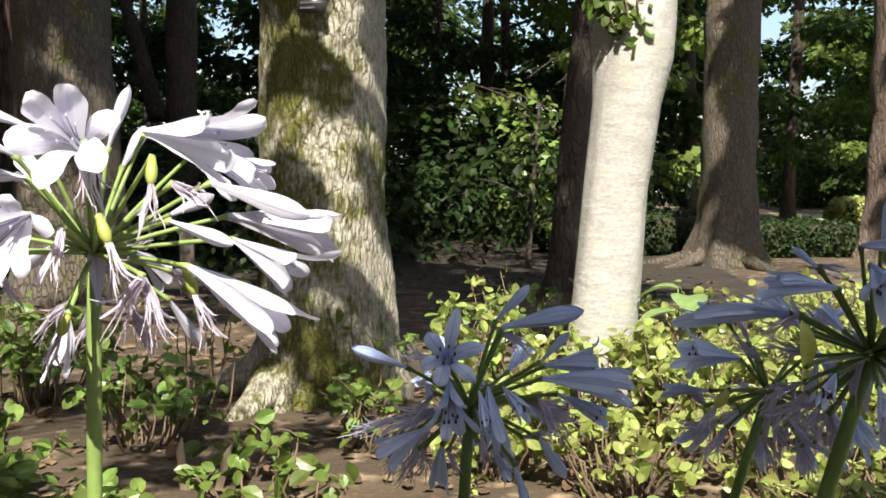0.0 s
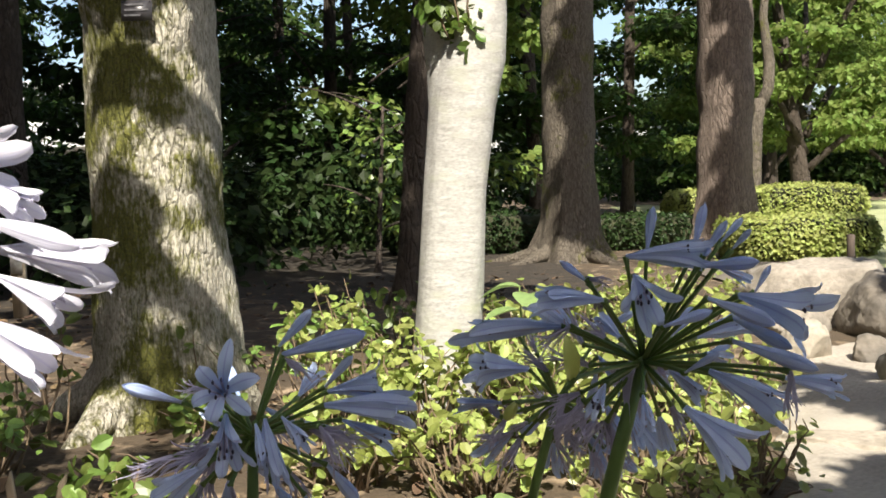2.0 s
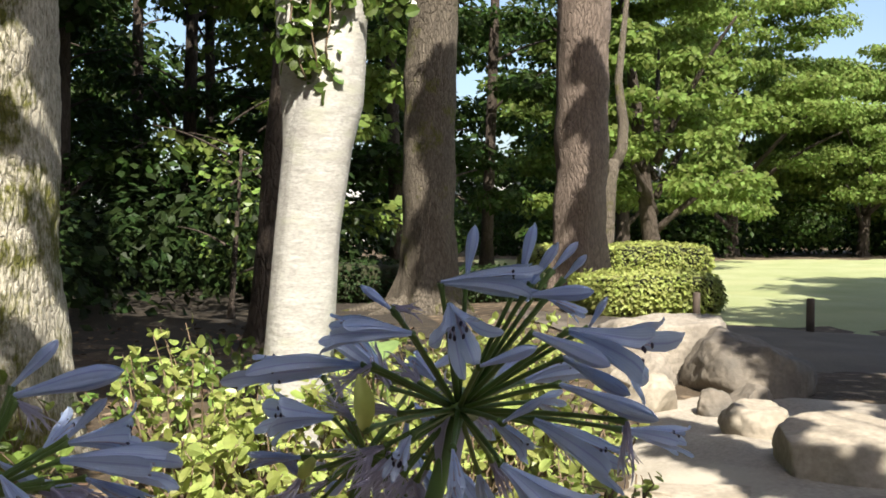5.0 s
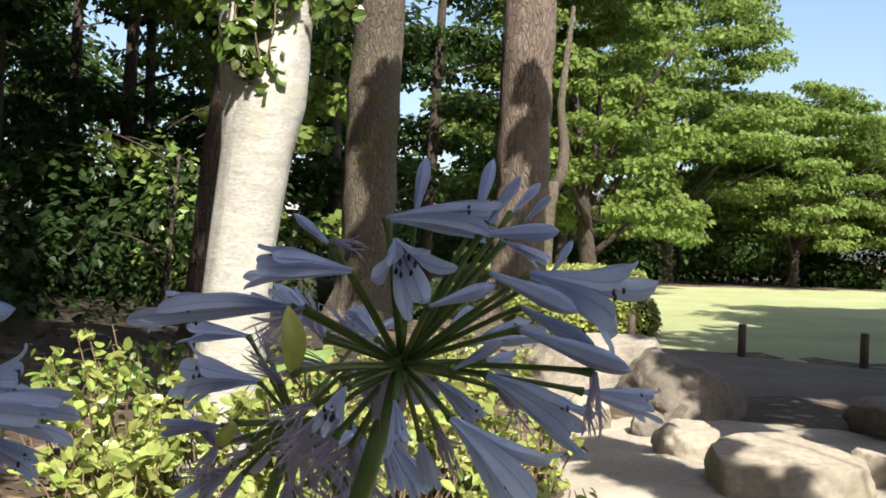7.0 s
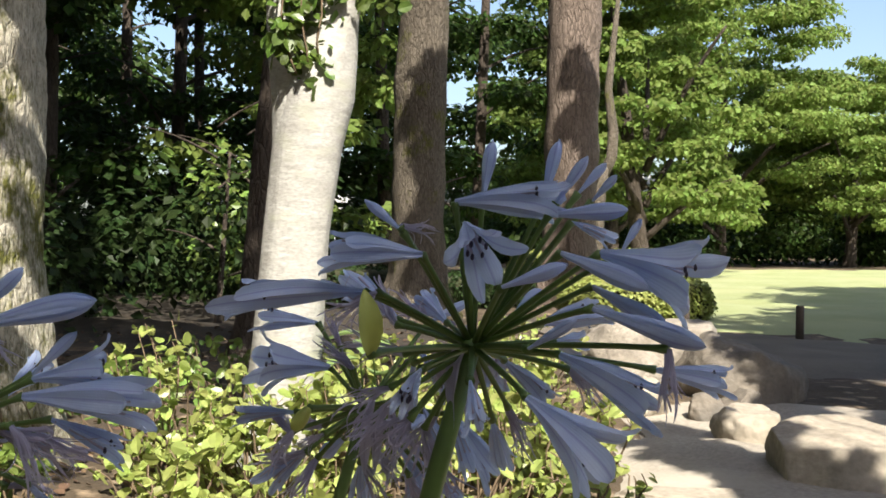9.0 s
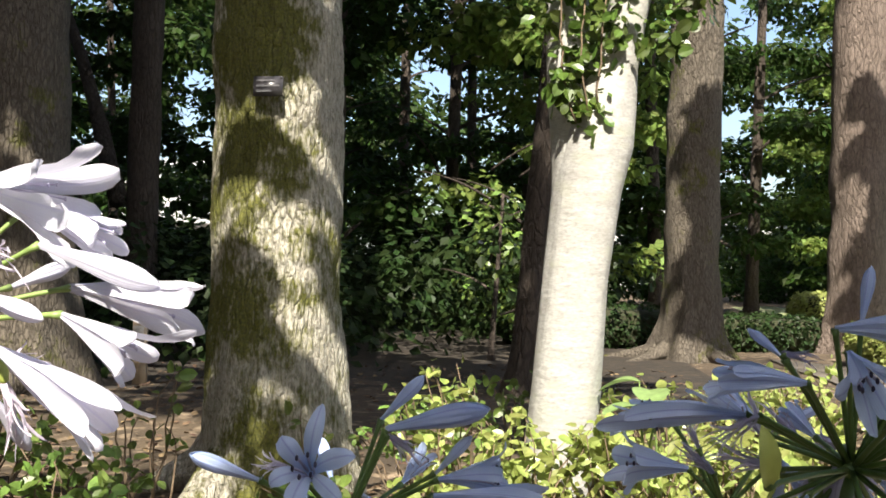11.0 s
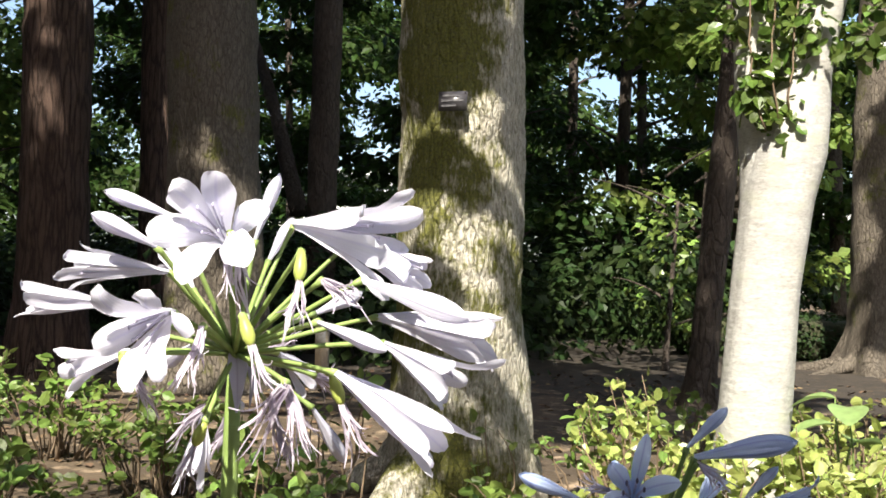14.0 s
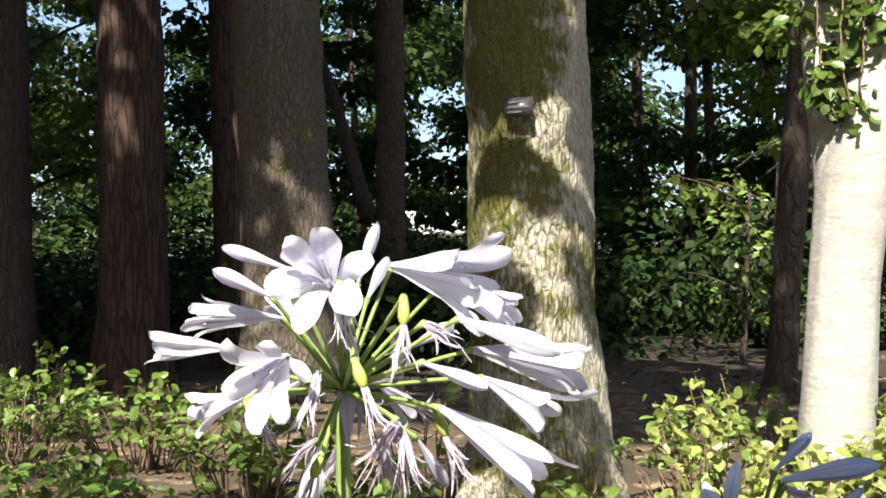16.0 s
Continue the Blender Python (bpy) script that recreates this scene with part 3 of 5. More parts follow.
for n, foot in enumerate(((-5.0, -9.5, 0), (3.5, -11.0, 0), (-8.5, -5.0, 0), (7.5, -8.0, 0))):
    unseen_shade_tree("unseen_shade_tree", foot, 9.5, 0.28, [p for k, p in enumerate(roof) if min(range(4), key=lambda q: (overhead(*p[:4])[0] - (-5.0, 3.5, -8.5, 7.5)[q]) ** 2 + (overhead(*p[:4])[1] - (-9.5, -11.0, -5.0, -8.0)[q]) ** 2) == n],
                "unseen added tree whose crown blocks sun and sky", 180 + n, size=0.32, per=430)
loose = [(-2.6 + 0.28 * i + g.normal(0, 0.1), 6.6 + 0.22 * i + g.normal(0, 0.15), 0, 7.0, 0.16 + 0.1 * g.random()) for i in range(4)] + [(-4.4 + 0.2 * i + g.normal(0, 0.12), 6.8 + 0.32 * i + g.normal(0, 0.12), 0, 7.0, 0.18 + 0.1 * g.random()) for i in range(7)]
unseen_shade_tree("unseen_shade_tree", (-6.0, -0.5, 0), 7.5, 0.2, loose, "unseen added tree dappling the trunks on the left", 96, size=0.10, per=1800, thin=0.3)
# unseen crowns added for light shade on the lawn's near half, the path and the tree trunks
light = [(3.0, 5.5, 0, 6.2, 0.55), (3.9, 5.2, 0, 6.2, 0.6), (5.6, 6.4, 0, 6.4, 0.7), (4.6, 5.8, 0, 6.2, 0.6), (4.0, 4.4, 0, 6.2, 0.6), (3.5, 7.0, 0, 6.4, 0.4), (6.0, 4.6, 0, 6.2, 0.8), (3.6, 6.0, 0, 6.0, 0.6), (5.0, 5.2, 0, 6.0, 0.7), (6.6, 5.8, 0, 6.4, 0.9), (8.4, 5.6, 0, 6.5, 1.0), (4.3, 6.5, 0, 6.2, 0.5), (2.9, 4.9, 0, 5.6, 0.35), (3.0, 3.6, 0, 5.0, 0.3)]
for i in range(11):
    for j in range(4):
        light.append((5.0 + 1.05 * j + i * 1.4 + g.normal(0, 0.3), 7.2 + j * 1.7 + g.normal(0, 0.35), 0, 7.0 + g.random(), (1.15, 1.1, 1.0, 0.8)[j] + 0.3 * g.random()))
for i in range(8):
    for j in range(5):
        light.append((4.2 + 0.9 * i + 0.55 * j + g.normal(0, 0.15), 6.1 + 0.95 * j + g.normal(0, 0.15), 0, 6.5, 0.42 + 0.15 * g.random()))
unseen_shade_tree("unseen_shade_tree", (6.5, -3.0, 0), 8, 0.24, light, "unseen added tree shading the lawn and path", 90, size=0.20, per=1250)
# an unseen low limb added to shade the flowers, and twigs that dapple the mossy trunk
over = [(0.075, 0.44, 0.71, 2.5, 0.08), (0.17, 0.43, 0.71, 2.5, 0.13), (0.26, 0.42, 0.72, 2.5, 0.09), (0.038, 0.46, 0.70, 2.2, 0.04), (0.034, 0.46, 0.64, 2.2, 0.045), (0.05, 0.47, 0.75, 2.2, 0.04),
        (0.13, 0.50, 0.62, 2.4, 0.11), (0.07, 0.50, 0.60, 2.4, 0.06), (0.21, 0.42, 0.62, 2.5, 0.10), (0.15, 0.42, 0.80, 2.5, 0.08), (0.085, 0.44, 0.64, 2.4, 0.07), (0.022, 0.45, 0.68, 2.0, 0.03), (0.010, 0.45, 0.72, 2.0, 0.03), (-0.010, 0.45, 0.69, 2.0, 0.042), (-0.025, 0.45, 0.62, 2.0, 0.06), (-0.06, 0.45, 0.61, 2.0, 0.045)]
unseen_shade_tree("unseen_flower_shade_tree", (1.9, -2.6, 0), 3.2, 0.07, over, "unseen added tree shading the flowers", 91, size=0.035, per=14000, thin=0.3)
# unseen twigs added to dapple the mossy trunk and the soil round it
FACE = 3.28
SHADE = ((-0.87, 1.21, 0.045), (-0.79, 1.19, 0.055), (-0.71, 1.14, 0.05), (-0.64, 1.13, 0.035), (-0.55, 0.93, 0.045), (-0.535, 0.84, 0.035), (-0.95, 0.84, 0.05), (-0.88, 0.77, 0.06), (-0.80, 0.71, 0.055), (-0.95, 0.66, 0.05),
         (-0.86, 0.60, 0.06), (-0.79, 0.52, 0.06), (-0.70, 0.48, 0.035), (-0.62, 0.46, 0.04), (-0.54, 0.45, 0.035), (-0.95, 0.36, 0.06), (-0.86, 0.38, 0.05), (-0.90, 0.24, 0.06), (-0.99, 0.22, 0.06), (-0.84, 1.45, 0.06), (-0.74, 1.47, 0.05),
         (-0.55, 1.40, 0.035), (-0.86, 1.58, 0.09), (-0.70, 1.60, 0.08), (-0.56, 1.56, 0.05), (-0.72, 1.75, 0.10), (-0.90, 1.76, 0.09), (-0.55, 1.72, 0.06), (-0.54, 1.20, 0.03))
dapple = [(x, FACE, z, 3.3, r * (1.5 if x < -0.77 and z < 0.9 else 1.2)) for x, z, r in SHADE]
unseen_shade_tree("unseen_low_shade_tree", (-3.4, -1.6, 0), 4.2, 0.08, dapple, "unseen added tree dappling the mossy trunk", 92, size=0.038, per=36000, thin=0.22)
floor_ = []
for i in range(9):
    for j in range(6):
        x, y = -3.6 + 0.42 * i + g.normal(0, 0.1), 1.3 + 0.42 * j + g.normal(0, 0.1)
        if g.random() < 0.58 and not (x > -0.62 and y > 1.7) and not (abs(x + 0.3) < 0.45 and y < 1.75):
            floor_.append((x, y, 0, 3.3 + 0.5 * g.random(), 0.12 + 0.12 * g.random()))
unseen_shade_tree("unseen_low_shade_tree", (-4.6, -2.4, 0), 4.4, 0.09, floor_, "unseen added tree dappling the soil", 95, size=0.07, per=3600, thin=0.15)
bed = [(0.90, 2.30, 3.0, 0.15), (1.15, 2.12, 3.1, 0.22), (1.48, 2.18, 3.1, 0.22), (1.84, 2.16, 3.2, 0.22), (2.2, 2.2, 3.2, 0.22), (1.64, 3.72, 3.2, 0.08), (1.52, 3.46, 3.2, 0.10), (1.49, 3.22, 3.2, 0.10), (1.54, 3.0, 3.1, 0.10), (1.64, 2.86, 3.2, 0.07),
       (1.80, 2.72, 3.2, 0.07), (2.52, 4.75, 3.4, 0.25), (2.38, 4.5, 3.4, 0.2), (2.62, 4.36, 3.4, 0.24), (2.80, 4.75, 3.4, 0.32), (2.75, 4.5, 3.4, 0.26), (3.2, 4.2, 3.4, 0.34), (3.1, 3.5, 3.3, 0.32), (2.75, 3.3, 3.2, 0.24), (2.7, 2.75, 3.2, 0.2), (2.3, 3.9, 3.3, 0.14), (2.4, 2.5, 3.2, 0.2), (2.55, 3.0, 3.2, 0.2), (2.45, 3.5, 3.2, 0.14), (2.9, 2.4, 3.2, 0.25), (1.78, 2.45, 3.2, 0.12), (2.06, 2.48, 3.2, 0.12), (2.35, 2.85, 3.2, 0.12), (0.62, 2.05, 3.0, 0.14), (0.78, 2.2, 3.0, 0.16), (0.92, 2.38, 3.0, 0.12), (1.68, 3.62, 3.2, 0.10), (1.62, 3.35, 3.2, 0.11), (1.64, 3.1, 3.2, 0.11), (1.55, 2.76, 3.1, 0.11), (1.68, 2.6, 3.1, 0.11), (1.8, 2.5, 3.1, 0.11), (2.62, 3.3, 3.2, 0.2), (2.85, 3.75, 3.3, 0.25), (2.95, 4.2, 3.3, 0.25), (0.9, 1.9, 3.0, 0.2), (1.25, 1.85, 3.0, 0.24), (1.6, 1.85, 3.1, 0.24), (1.95, 1.85, 3.1, 0.24), (2.3, 1.9, 3.1, 0.24), (1.3, 2.4, 3.1, 0.16), (1.6, 2.45, 3.1, 0.14), (1.0, 2.2, 3.1, 0.16), (2.45, 4.3, 3.4, 0.2), (2.4, 4.0, 3.4, 0.16)]
unseen_shade_tree("unseen_low_shade_tree", (3.2, -1.8, 0), 4.2, 0.08, [(x, y, 0, h, r) for x, y, h, r in bed], "unseen added tree shading the stream bed and rocks", 93, size=0.065, per=11000, thin=0.15)
trunks = [(x, 8.76, z, 0.13) for x, z in ((1.84, 0.25), (1.82, 0.5), (1.84, 0.78), (1.85, 1.05), (1.86, 1.35), (1.87, 1.65), (1.88, 1.95), (1.89, 2.3), (1.60, 0.32), (1.68, 0.62), (1.60, 0.82), (1.66, 1.52), (1.62, 1.9), (1.7, 2.2), (1.75, 1.25))]
trunks += [(x, 9.72, z, 0.14) for x, z in ((3.58, 0.2), (3.56, 0.45), (3.58, 0.7), (3.55, 0.95), (3.57, 1.2), (3.56, 1.45), (3.54, 1.7), (3.55, 2.0), (3.52, 2.3), (3.34, 0.3), (3.32, 0.55), (3.38, 1.0), (3.36, 1.95), (3.7, 0.9), (3.72, 0.5), (3.4, 2.5))]
unseen_shade_tree("unseen_shade_tree", (5.6, -1.6, 0), 7.0, 0.18, [(x, y, z, 6.8, r) for x, y, z, r in trunks], "unseen added tree shading two tall trunks", 94, size=0.09, per=7000, thin=0.3)


# ---------------------------------------------------------------- rocks, hedges, posts
def rock(name, at, size, seed, material, label, turn=0.0, cuts=7, rough=0.10, flat_top=None):
    bm = bmesh.new()
    bmesh.ops.create_icosphere(bm, subdivisions=5, radius=1)
    g = random.Random(seed)
    planes = [(Vector((g.gauss(0, 1), g.gauss(0, 1), g.gauss(0, 0.8))).normalized(), 0.62 + 0.28 * g.random()) for _ in range(cuts)]
    if flat_top:
        planes.append((Vector((0.05, -0.12, 1)).normalized(), flat_top))
    off = Vector((seed * 3.7, seed, 0))
    for v in bm.verts:
        p = v.co.copy()
        for n, d in planes:
            k = p.dot(n) - d
            if k > 0:
                p -= n * k * 0.985
        p *= 1 + rough * noise.fractal(p * 2.0 + off, 1, 2, 4) + 0.02 * noise.noise(p * 14 + off)
        v.co = Vector((p.x * size[0], p.y * size[1], p.z * size[2]))
    bmesh.ops.rotate(bm, verts=bm.verts, cent=(0, 0, 0), matrix=Matrix.Rotation(turn, 3, "Z"))
    ob = part(name, bm, material)
    ob.location = at
    return tagged(ob, label, "rock", "rocks by the stream bed")


rock("boulder", (2.16, 4.95, 0.04), (0.44, 0.40, 0.33), 3, ROCK_MID, "large grey-brown boulder beside the dry stream", 0.1, 9, flat_top=0.80)
# shaded right half of the big boulder, its shade put into darker rock
rock("boulder", (2.40, 4.48, 0.02), (0.30, 0.42, 0.30), 8, ROCK, "rounded boulder beside the dry stream, its rock darkened for shade", -0.4)
rock("boulder", (1.92, 4.62, 0.0), (0.17, 0.16, 0.17), 21, ROCK_MID, "broken grey-brown rock at the boulder's foot", 0.5, 10)
rock("flat_stone", (1.94, 2.86, 0.0), (0.33, 0.26, 0.24), 5, ROCK_PALE, "pale flat-topped stone lying in the stream bed", -0.15, 16, 0.03, flat_top=0.62)
rock("flat_stone", (2.33, 2.92, 0.0), (0.10, 0.16, 0.15), 15, ROCK_PALE, "pale stone lying in the stream bed", 0.5, 6, 0.06, flat_top=0.7)
rock("stone", (1.71, 3.98, 0.03), (0.12, 0.11, 0.13), 6, ROCK_PALE, "small pale rounded stone by the boulder", 0.3)
rock("stone", (1.92, 3.86, 0.02), (0.09, 0.09, 0.09), 7, ROCK, "small rounded grey stone by the stream", 0.9)
rock("stone", (2.13, 3.95, 0.02), (0.12, 0.10, 0.09), 9, ROCK, "small rounded grey stone by the stream", 0.2)
rock("stone", (1.90, 3.46, 0.02), (0.14, 0.13, 0.13), 10, ROCK_PALE, "pale low stone in the dry stream", 0.0, flat_top=0.7)
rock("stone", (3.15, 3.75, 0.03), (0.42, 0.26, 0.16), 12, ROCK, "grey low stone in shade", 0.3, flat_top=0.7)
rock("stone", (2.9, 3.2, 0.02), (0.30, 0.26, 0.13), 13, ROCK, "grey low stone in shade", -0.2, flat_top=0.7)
rock("stone", (1.72, 2.40, 0.0), (0.34, 0.15, 0.06), 14, ROCK_MID, "low smooth stone in the stream bed", 0.2, flat_top=0.6)
rock("stone", (1.36, 2.72, -0.01), (0.26, 0.10, 0.045), 16, ROCK_PALE, "low smooth stone in the stream bed", -0.3, flat_top=0.6)


def hedge(name, at, size, seed, label, leaf=0.035, n=9000, material=LEAF_HEDGE):
    """A clipped, round-shouldered hedge: a dark inside and a skin of small leaves."""
    h = thing(name, at, label, "hedge")
    bm = bmesh.new()
    bmesh.ops.create_icosphere(bm, subdivisions=4, radius=1)

    def shape(p):
        m = max(abs(p.x), abs(p.y), abs(p.z)) ** 0.62
        q = p / m
        return q * (1 + 0.05 * noise.noise(q * 2.4 + Vector((seed, 0, 0))))

    for v in bm.verts:
        q = shape(v.co.normalized())
        v.co = Vector((q.x * size[0] * 0.95, q.y * size[1] * 0.95, max(-0.02, (q.z * 0.5 + 0.5) * size[2] * 0.95)))
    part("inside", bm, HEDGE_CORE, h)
    g = np.random.default_rng(seed)
    d = g.normal(0, 1, (n, 3))
    d /= np.linalg.norm(d, axis=1)[:, None]
    c = np.array([(lambda q: (q.x * size[0], q.y * size[1], max(0.02, (q.z * 0.5 + 0.5) * size[2])))(shape(Vector(p))) for p in d])
    c += g.normal(0, 0.012, c.shape)
    v, f = leaf_mesh(g, c, d, leaf, flat=0.3)
    raw_part("foliage", v, f, material, h)
    return h


hedge("clipped_hedge", (3.50, 8.45, 0), (0.64, 0.45, 0.37), 1, "low clipped sunlit hedge behind the boulders", n=12000)
hedge("clipped_hedge", (5.15, 12.4, 0), (0.80, 0.5, 0.56), 2, "clipped yellow-green hedge beside the lawn", 0.04)
hedge("clipped_hedge", (3.95, 12.0, 0), (0.6, 0.4, 0.55), 4, "clipped hedge at the foot of the tall tree", 0.04)
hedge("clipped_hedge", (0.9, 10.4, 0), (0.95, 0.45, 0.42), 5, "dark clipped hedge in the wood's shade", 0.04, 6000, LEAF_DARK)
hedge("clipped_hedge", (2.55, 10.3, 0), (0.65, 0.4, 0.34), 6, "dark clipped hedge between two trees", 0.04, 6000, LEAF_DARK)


def round_post(name, at, r, h, material, label, group=""):
    p = thing(name, at, label, "post", group)
    bm = bmesh.new()
    tube(bm, [(0, 0, -0.05), (0, 0, 0.1), (0, 0, h * 0.6), (0, 0, h - r * 0.25), (0, 0, h)], [r, r, r * 0.97, r * 0.96, r * 0.75], 16, wobble=0.06, wob_scale=12)
    part("shaft", bm, material, p)
    return p


for x, y in ((4.09, 6.74), (4.62, 6.05), (5.4, 5.4), (6.4, 4.9), (3.55, 7.5)):
    round_post("fence_post", (x, y, 0.0), 0.030, 0.25, WOOD_POST, "short weathered wooden post at the lawn's edge", "posts along the lawn")
stake = thing("marker_stake", (-2.34, 6.4, 0), "short pale wooden marker stake in the soil", "stake")
bm = block(bmesh.new(), (0, 0, 0.19), (0.085, 0.06, 0.46))
bmesh.ops.bevel(bm, geom=bm.edges[:], offset=0.008, segments=2, affect="EDGES")
part("shaft", bm, WOOD_PALE, stake)
bm = block(bmesh.new(), (0, -0.035, 0.33), (0.07, 0.01, 0.1))
part("plaque", bm, mat("plaque_face", (0.5, 0.47, 0.42), None, 0.6, 20, 60, 0), stake)

# two split stakes left in the soil
for n, (x, y, lean, h) in enumerate(((-0.88, 2.36, 6, 0.12), (-0.80, 2.38, -14, 0.11))):
    cut = thing("split_stake", (x, y, 0), "short split pale stake stuck in the soil", "stake", "split stakes")
    bm = block(bmesh.new(), (0, 0, h / 2 - 0.02), (0.022, 0.014, h + 0.04))
    for v in bm.verts:
        if v.co.z > 0.05:
            v.co.z += 0.018 * (1 if v.co.x > 0 else -1)
            v.co.x *= 0.8
    bmesh.ops.bevel(bm, geom=bm.edges[:], offset=0.002, segments=1, affect="EDGES")
    part("shaft", bm, WOOD_PALE, cut)
    cut.rotation_euler = (0, radians(-lean), 0.3 * n)

# name plate on the mossy tree
plate = thing("name_plate", (-0.752, 3.255, 1.352), "small dark metal name plate fixed to the mossy trunk", "sign")
METAL = mat("dark_metal", (0.055, 0.05, 0.055), (0.04, 0.04, 0.045), 0.35, 30, 90, 0.1, 0.001)
bm = block(bmesh.new(), (0, 0, 0), (0.098, 0.006, 0.066))
bmesh.ops.bevel(bm, geom=bm.edges[:], offset=0.0022, segments=2, affect="EDGES")
part("panel", bm, METAL, plate)
BAR = mat("worn_lettering", (0.13, 0.125, 0.135), None, 0.6, 40, 90, 0)
for k, w in enumerate((0.06, 0.075, 0.05)):
    part("bar", block(bmesh.new(), (-0.038 + w / 2, -0.0045, 0.018 - 0.017 * k), (w, 0.002, 0.006)), BAR, plate, smooth=False)
for sx in (-0.043, 0.043):
    bm = bmesh.new()
    bmesh.ops.create_uvsphere(bm, u_segments=10, v_segments=6, radius=0.003, matrix=Matrix.Translation((sx, -0.004, 0.027)))
    part("screw", bm, METAL, plate)
plate.rotation_euler = (radians(-4), 0, radians(-2))

# ivy on the fork of the pale tree
ivy = thing("ivy", (0.17, 3.25, 1.1), "leafy green ivy hanging on the pale trunk's fork", "climber")
g = np.random.default_rng(21)
c, o = clumps(g, [(0.11, -0.09, 0.16, 0.07, 0.05, 0.10), (0.06, -0.08, 0.32, 0.08, 0.06, 0.12), (0.17, -0.09, 0.40, 0.10, 0.07, 0.14), (0.33, -0.06, 0.38, 0.10, 0.07, 0.09), (0.40, -0.05, 0.50, 0.12, 0.08, 0.10),
                  (0.05, -0.05, 0.55, 0.13, 0.09, 0.12), (0.2, -0.05, 0.7, 0.3, 0.12, 0.16), (-0.05, -0.04, 0.45, 0.05, 0.05, 0.08), (0.02, -0.10, 0.24, 0.06, 0.05, 0.10)], 3600, 0.6)
v, f = leaf_mesh(g, c, o + np.array([0, -0.5, 0]), 0.036, fine=True, width=1.0, vary=0.6)
LEAF_IVY = mat("ivy_leaf", (0.12, 0.19, 0.035), (0.07, 0.12, 0.025), 0.35, 9, 40, 0, through_light=0.3, rand=0.45)
raw_part("foliage", v, f, LEAF_IVY, ivy)
for k in range(3):
    bm = bmesh.new()
    a = (0.06 + 0.03 * k, -0.112, 0.12 + 0.03 * k)
    b = (0.04 + 0.06 * k, -0.09, 0.65)
    tube(bm, [p + Vector((0.012 * noise.noise(p * 20), 0, 0)) for p in bend(a, b, (0.02 * (k - 2), -0.015, 0), 12)], [0.003] * 13, 6)
    part("vine", bm, TWIG, ivy)


# ---------------------------------------------------------------- shrubs
def shrub(at, r, h, twigs, leaves, size, seed, label, material=LEAF_BUSH, lean=(0, 0), name="shrub", low=0.35):
    """A shrub of thin forking twigs with rosettes of oval leaves at their ends."""
    s = thing(name, at, label, "shrub", "low shrubs under the trees")
    g = np.random.default_rng(seed)
    bm = bmesh.new()
    cs, os_ = [], []
    for _ in range(twigs):
        a, k = g.random() * 2 * math.pi, g.random() ** 0.6
        z = h * (low + (1 - low) * g.random()) * (1 - 0.25 * k * k)
        b = Vector((r[0] * k * math.cos(a) + lean[0], r[1] * k * math.sin(a) + lean[1], z))
        foot = Vector((b.x * 0.45 + g.normal(0, 0.02), b.y * 0.45, -0.02))
        pts = bend(foot, b, (g.normal(0, 0.03), g.normal(0, 0.03), 0.03), 5)
        pts = [p + Vector(g.normal(0, 0.006, 3)) for p in pts]
        tube(bm, pts, [0.0045, 0.004, 0.0035, 0.003, 0.0022, 0.0015], 4)
        for _2 in range(leaves):
            u = 0.55 + 0.45 * g.random() ** 0.5
            i = min(4, int(u * 5))
            p = pts[i].lerp(pts[i + 1], u * 5 - i)
            cs.append(p + Vector(g.normal(0, size * 0.35, 3)))
            d = Vector(g.normal(0, 1, 3)) + Vector((0, -0.3, 0.5))
            os_.append(d.normalized())
    part("branchwork", bm, TWIG, s)
    v, f = leaf_mesh(g, np.array([tuple(q) for q in cs]), np.array([tuple(q) for q in os_]), size, fine=True, flat=0.25, width=0.95)
    raw_part("foliage", v, f, material, s)
    return s


BRIGHT = "bushy shrub with bright yellow-green oval leaves"
DIM = "straggly shrub with dark green oval leaves"
for n, (x, y, rx, ry, h, tw, lv) in enumerate([(-0.12, 3.02, 0.20, 0.18, 0.50, 48, 11), (0.12, 2.80, 0.22, 0.16, 0.40, 52, 11), (0.40, 2.85, 0.25, 0.18, 0.42, 60, 11), (0.72, 3.0, 0.26, 0.2, 0.42, 60, 11),
                                               (0.22, 2.45, 0.26, 0.15, 0.26, 46, 4), (0.60, 2.5, 0.25, 0.16, 0.30, 60, 4), (0.98, 3.35, 0.24, 0.22, 0.44, 52, 10), (0.55, 3.6, 0.3, 0.2, 0.44, 52, 10),
                                               (1.05, 4.1, 0.35, 0.25, 0.42, 60, 9), (-0.10, 2.55, 0.18, 0.15, 0.30, 34, 10), (0.85, 2.75, 0.14, 0.18, 0.36, 34, 10), (1.35, 4.7, 0.35, 0.3, 0.40, 50, 9), (0.86, 2.35, 0.16, 0.16, 0.24, 44, 3), (1.12, 3.05, 0.12, 0.2, 0.26, 30, 6), (0.62, 2.1, 0.2, 0.14, 0.2, 40, 2)]):
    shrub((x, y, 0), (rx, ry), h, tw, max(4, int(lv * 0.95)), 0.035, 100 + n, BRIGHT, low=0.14)
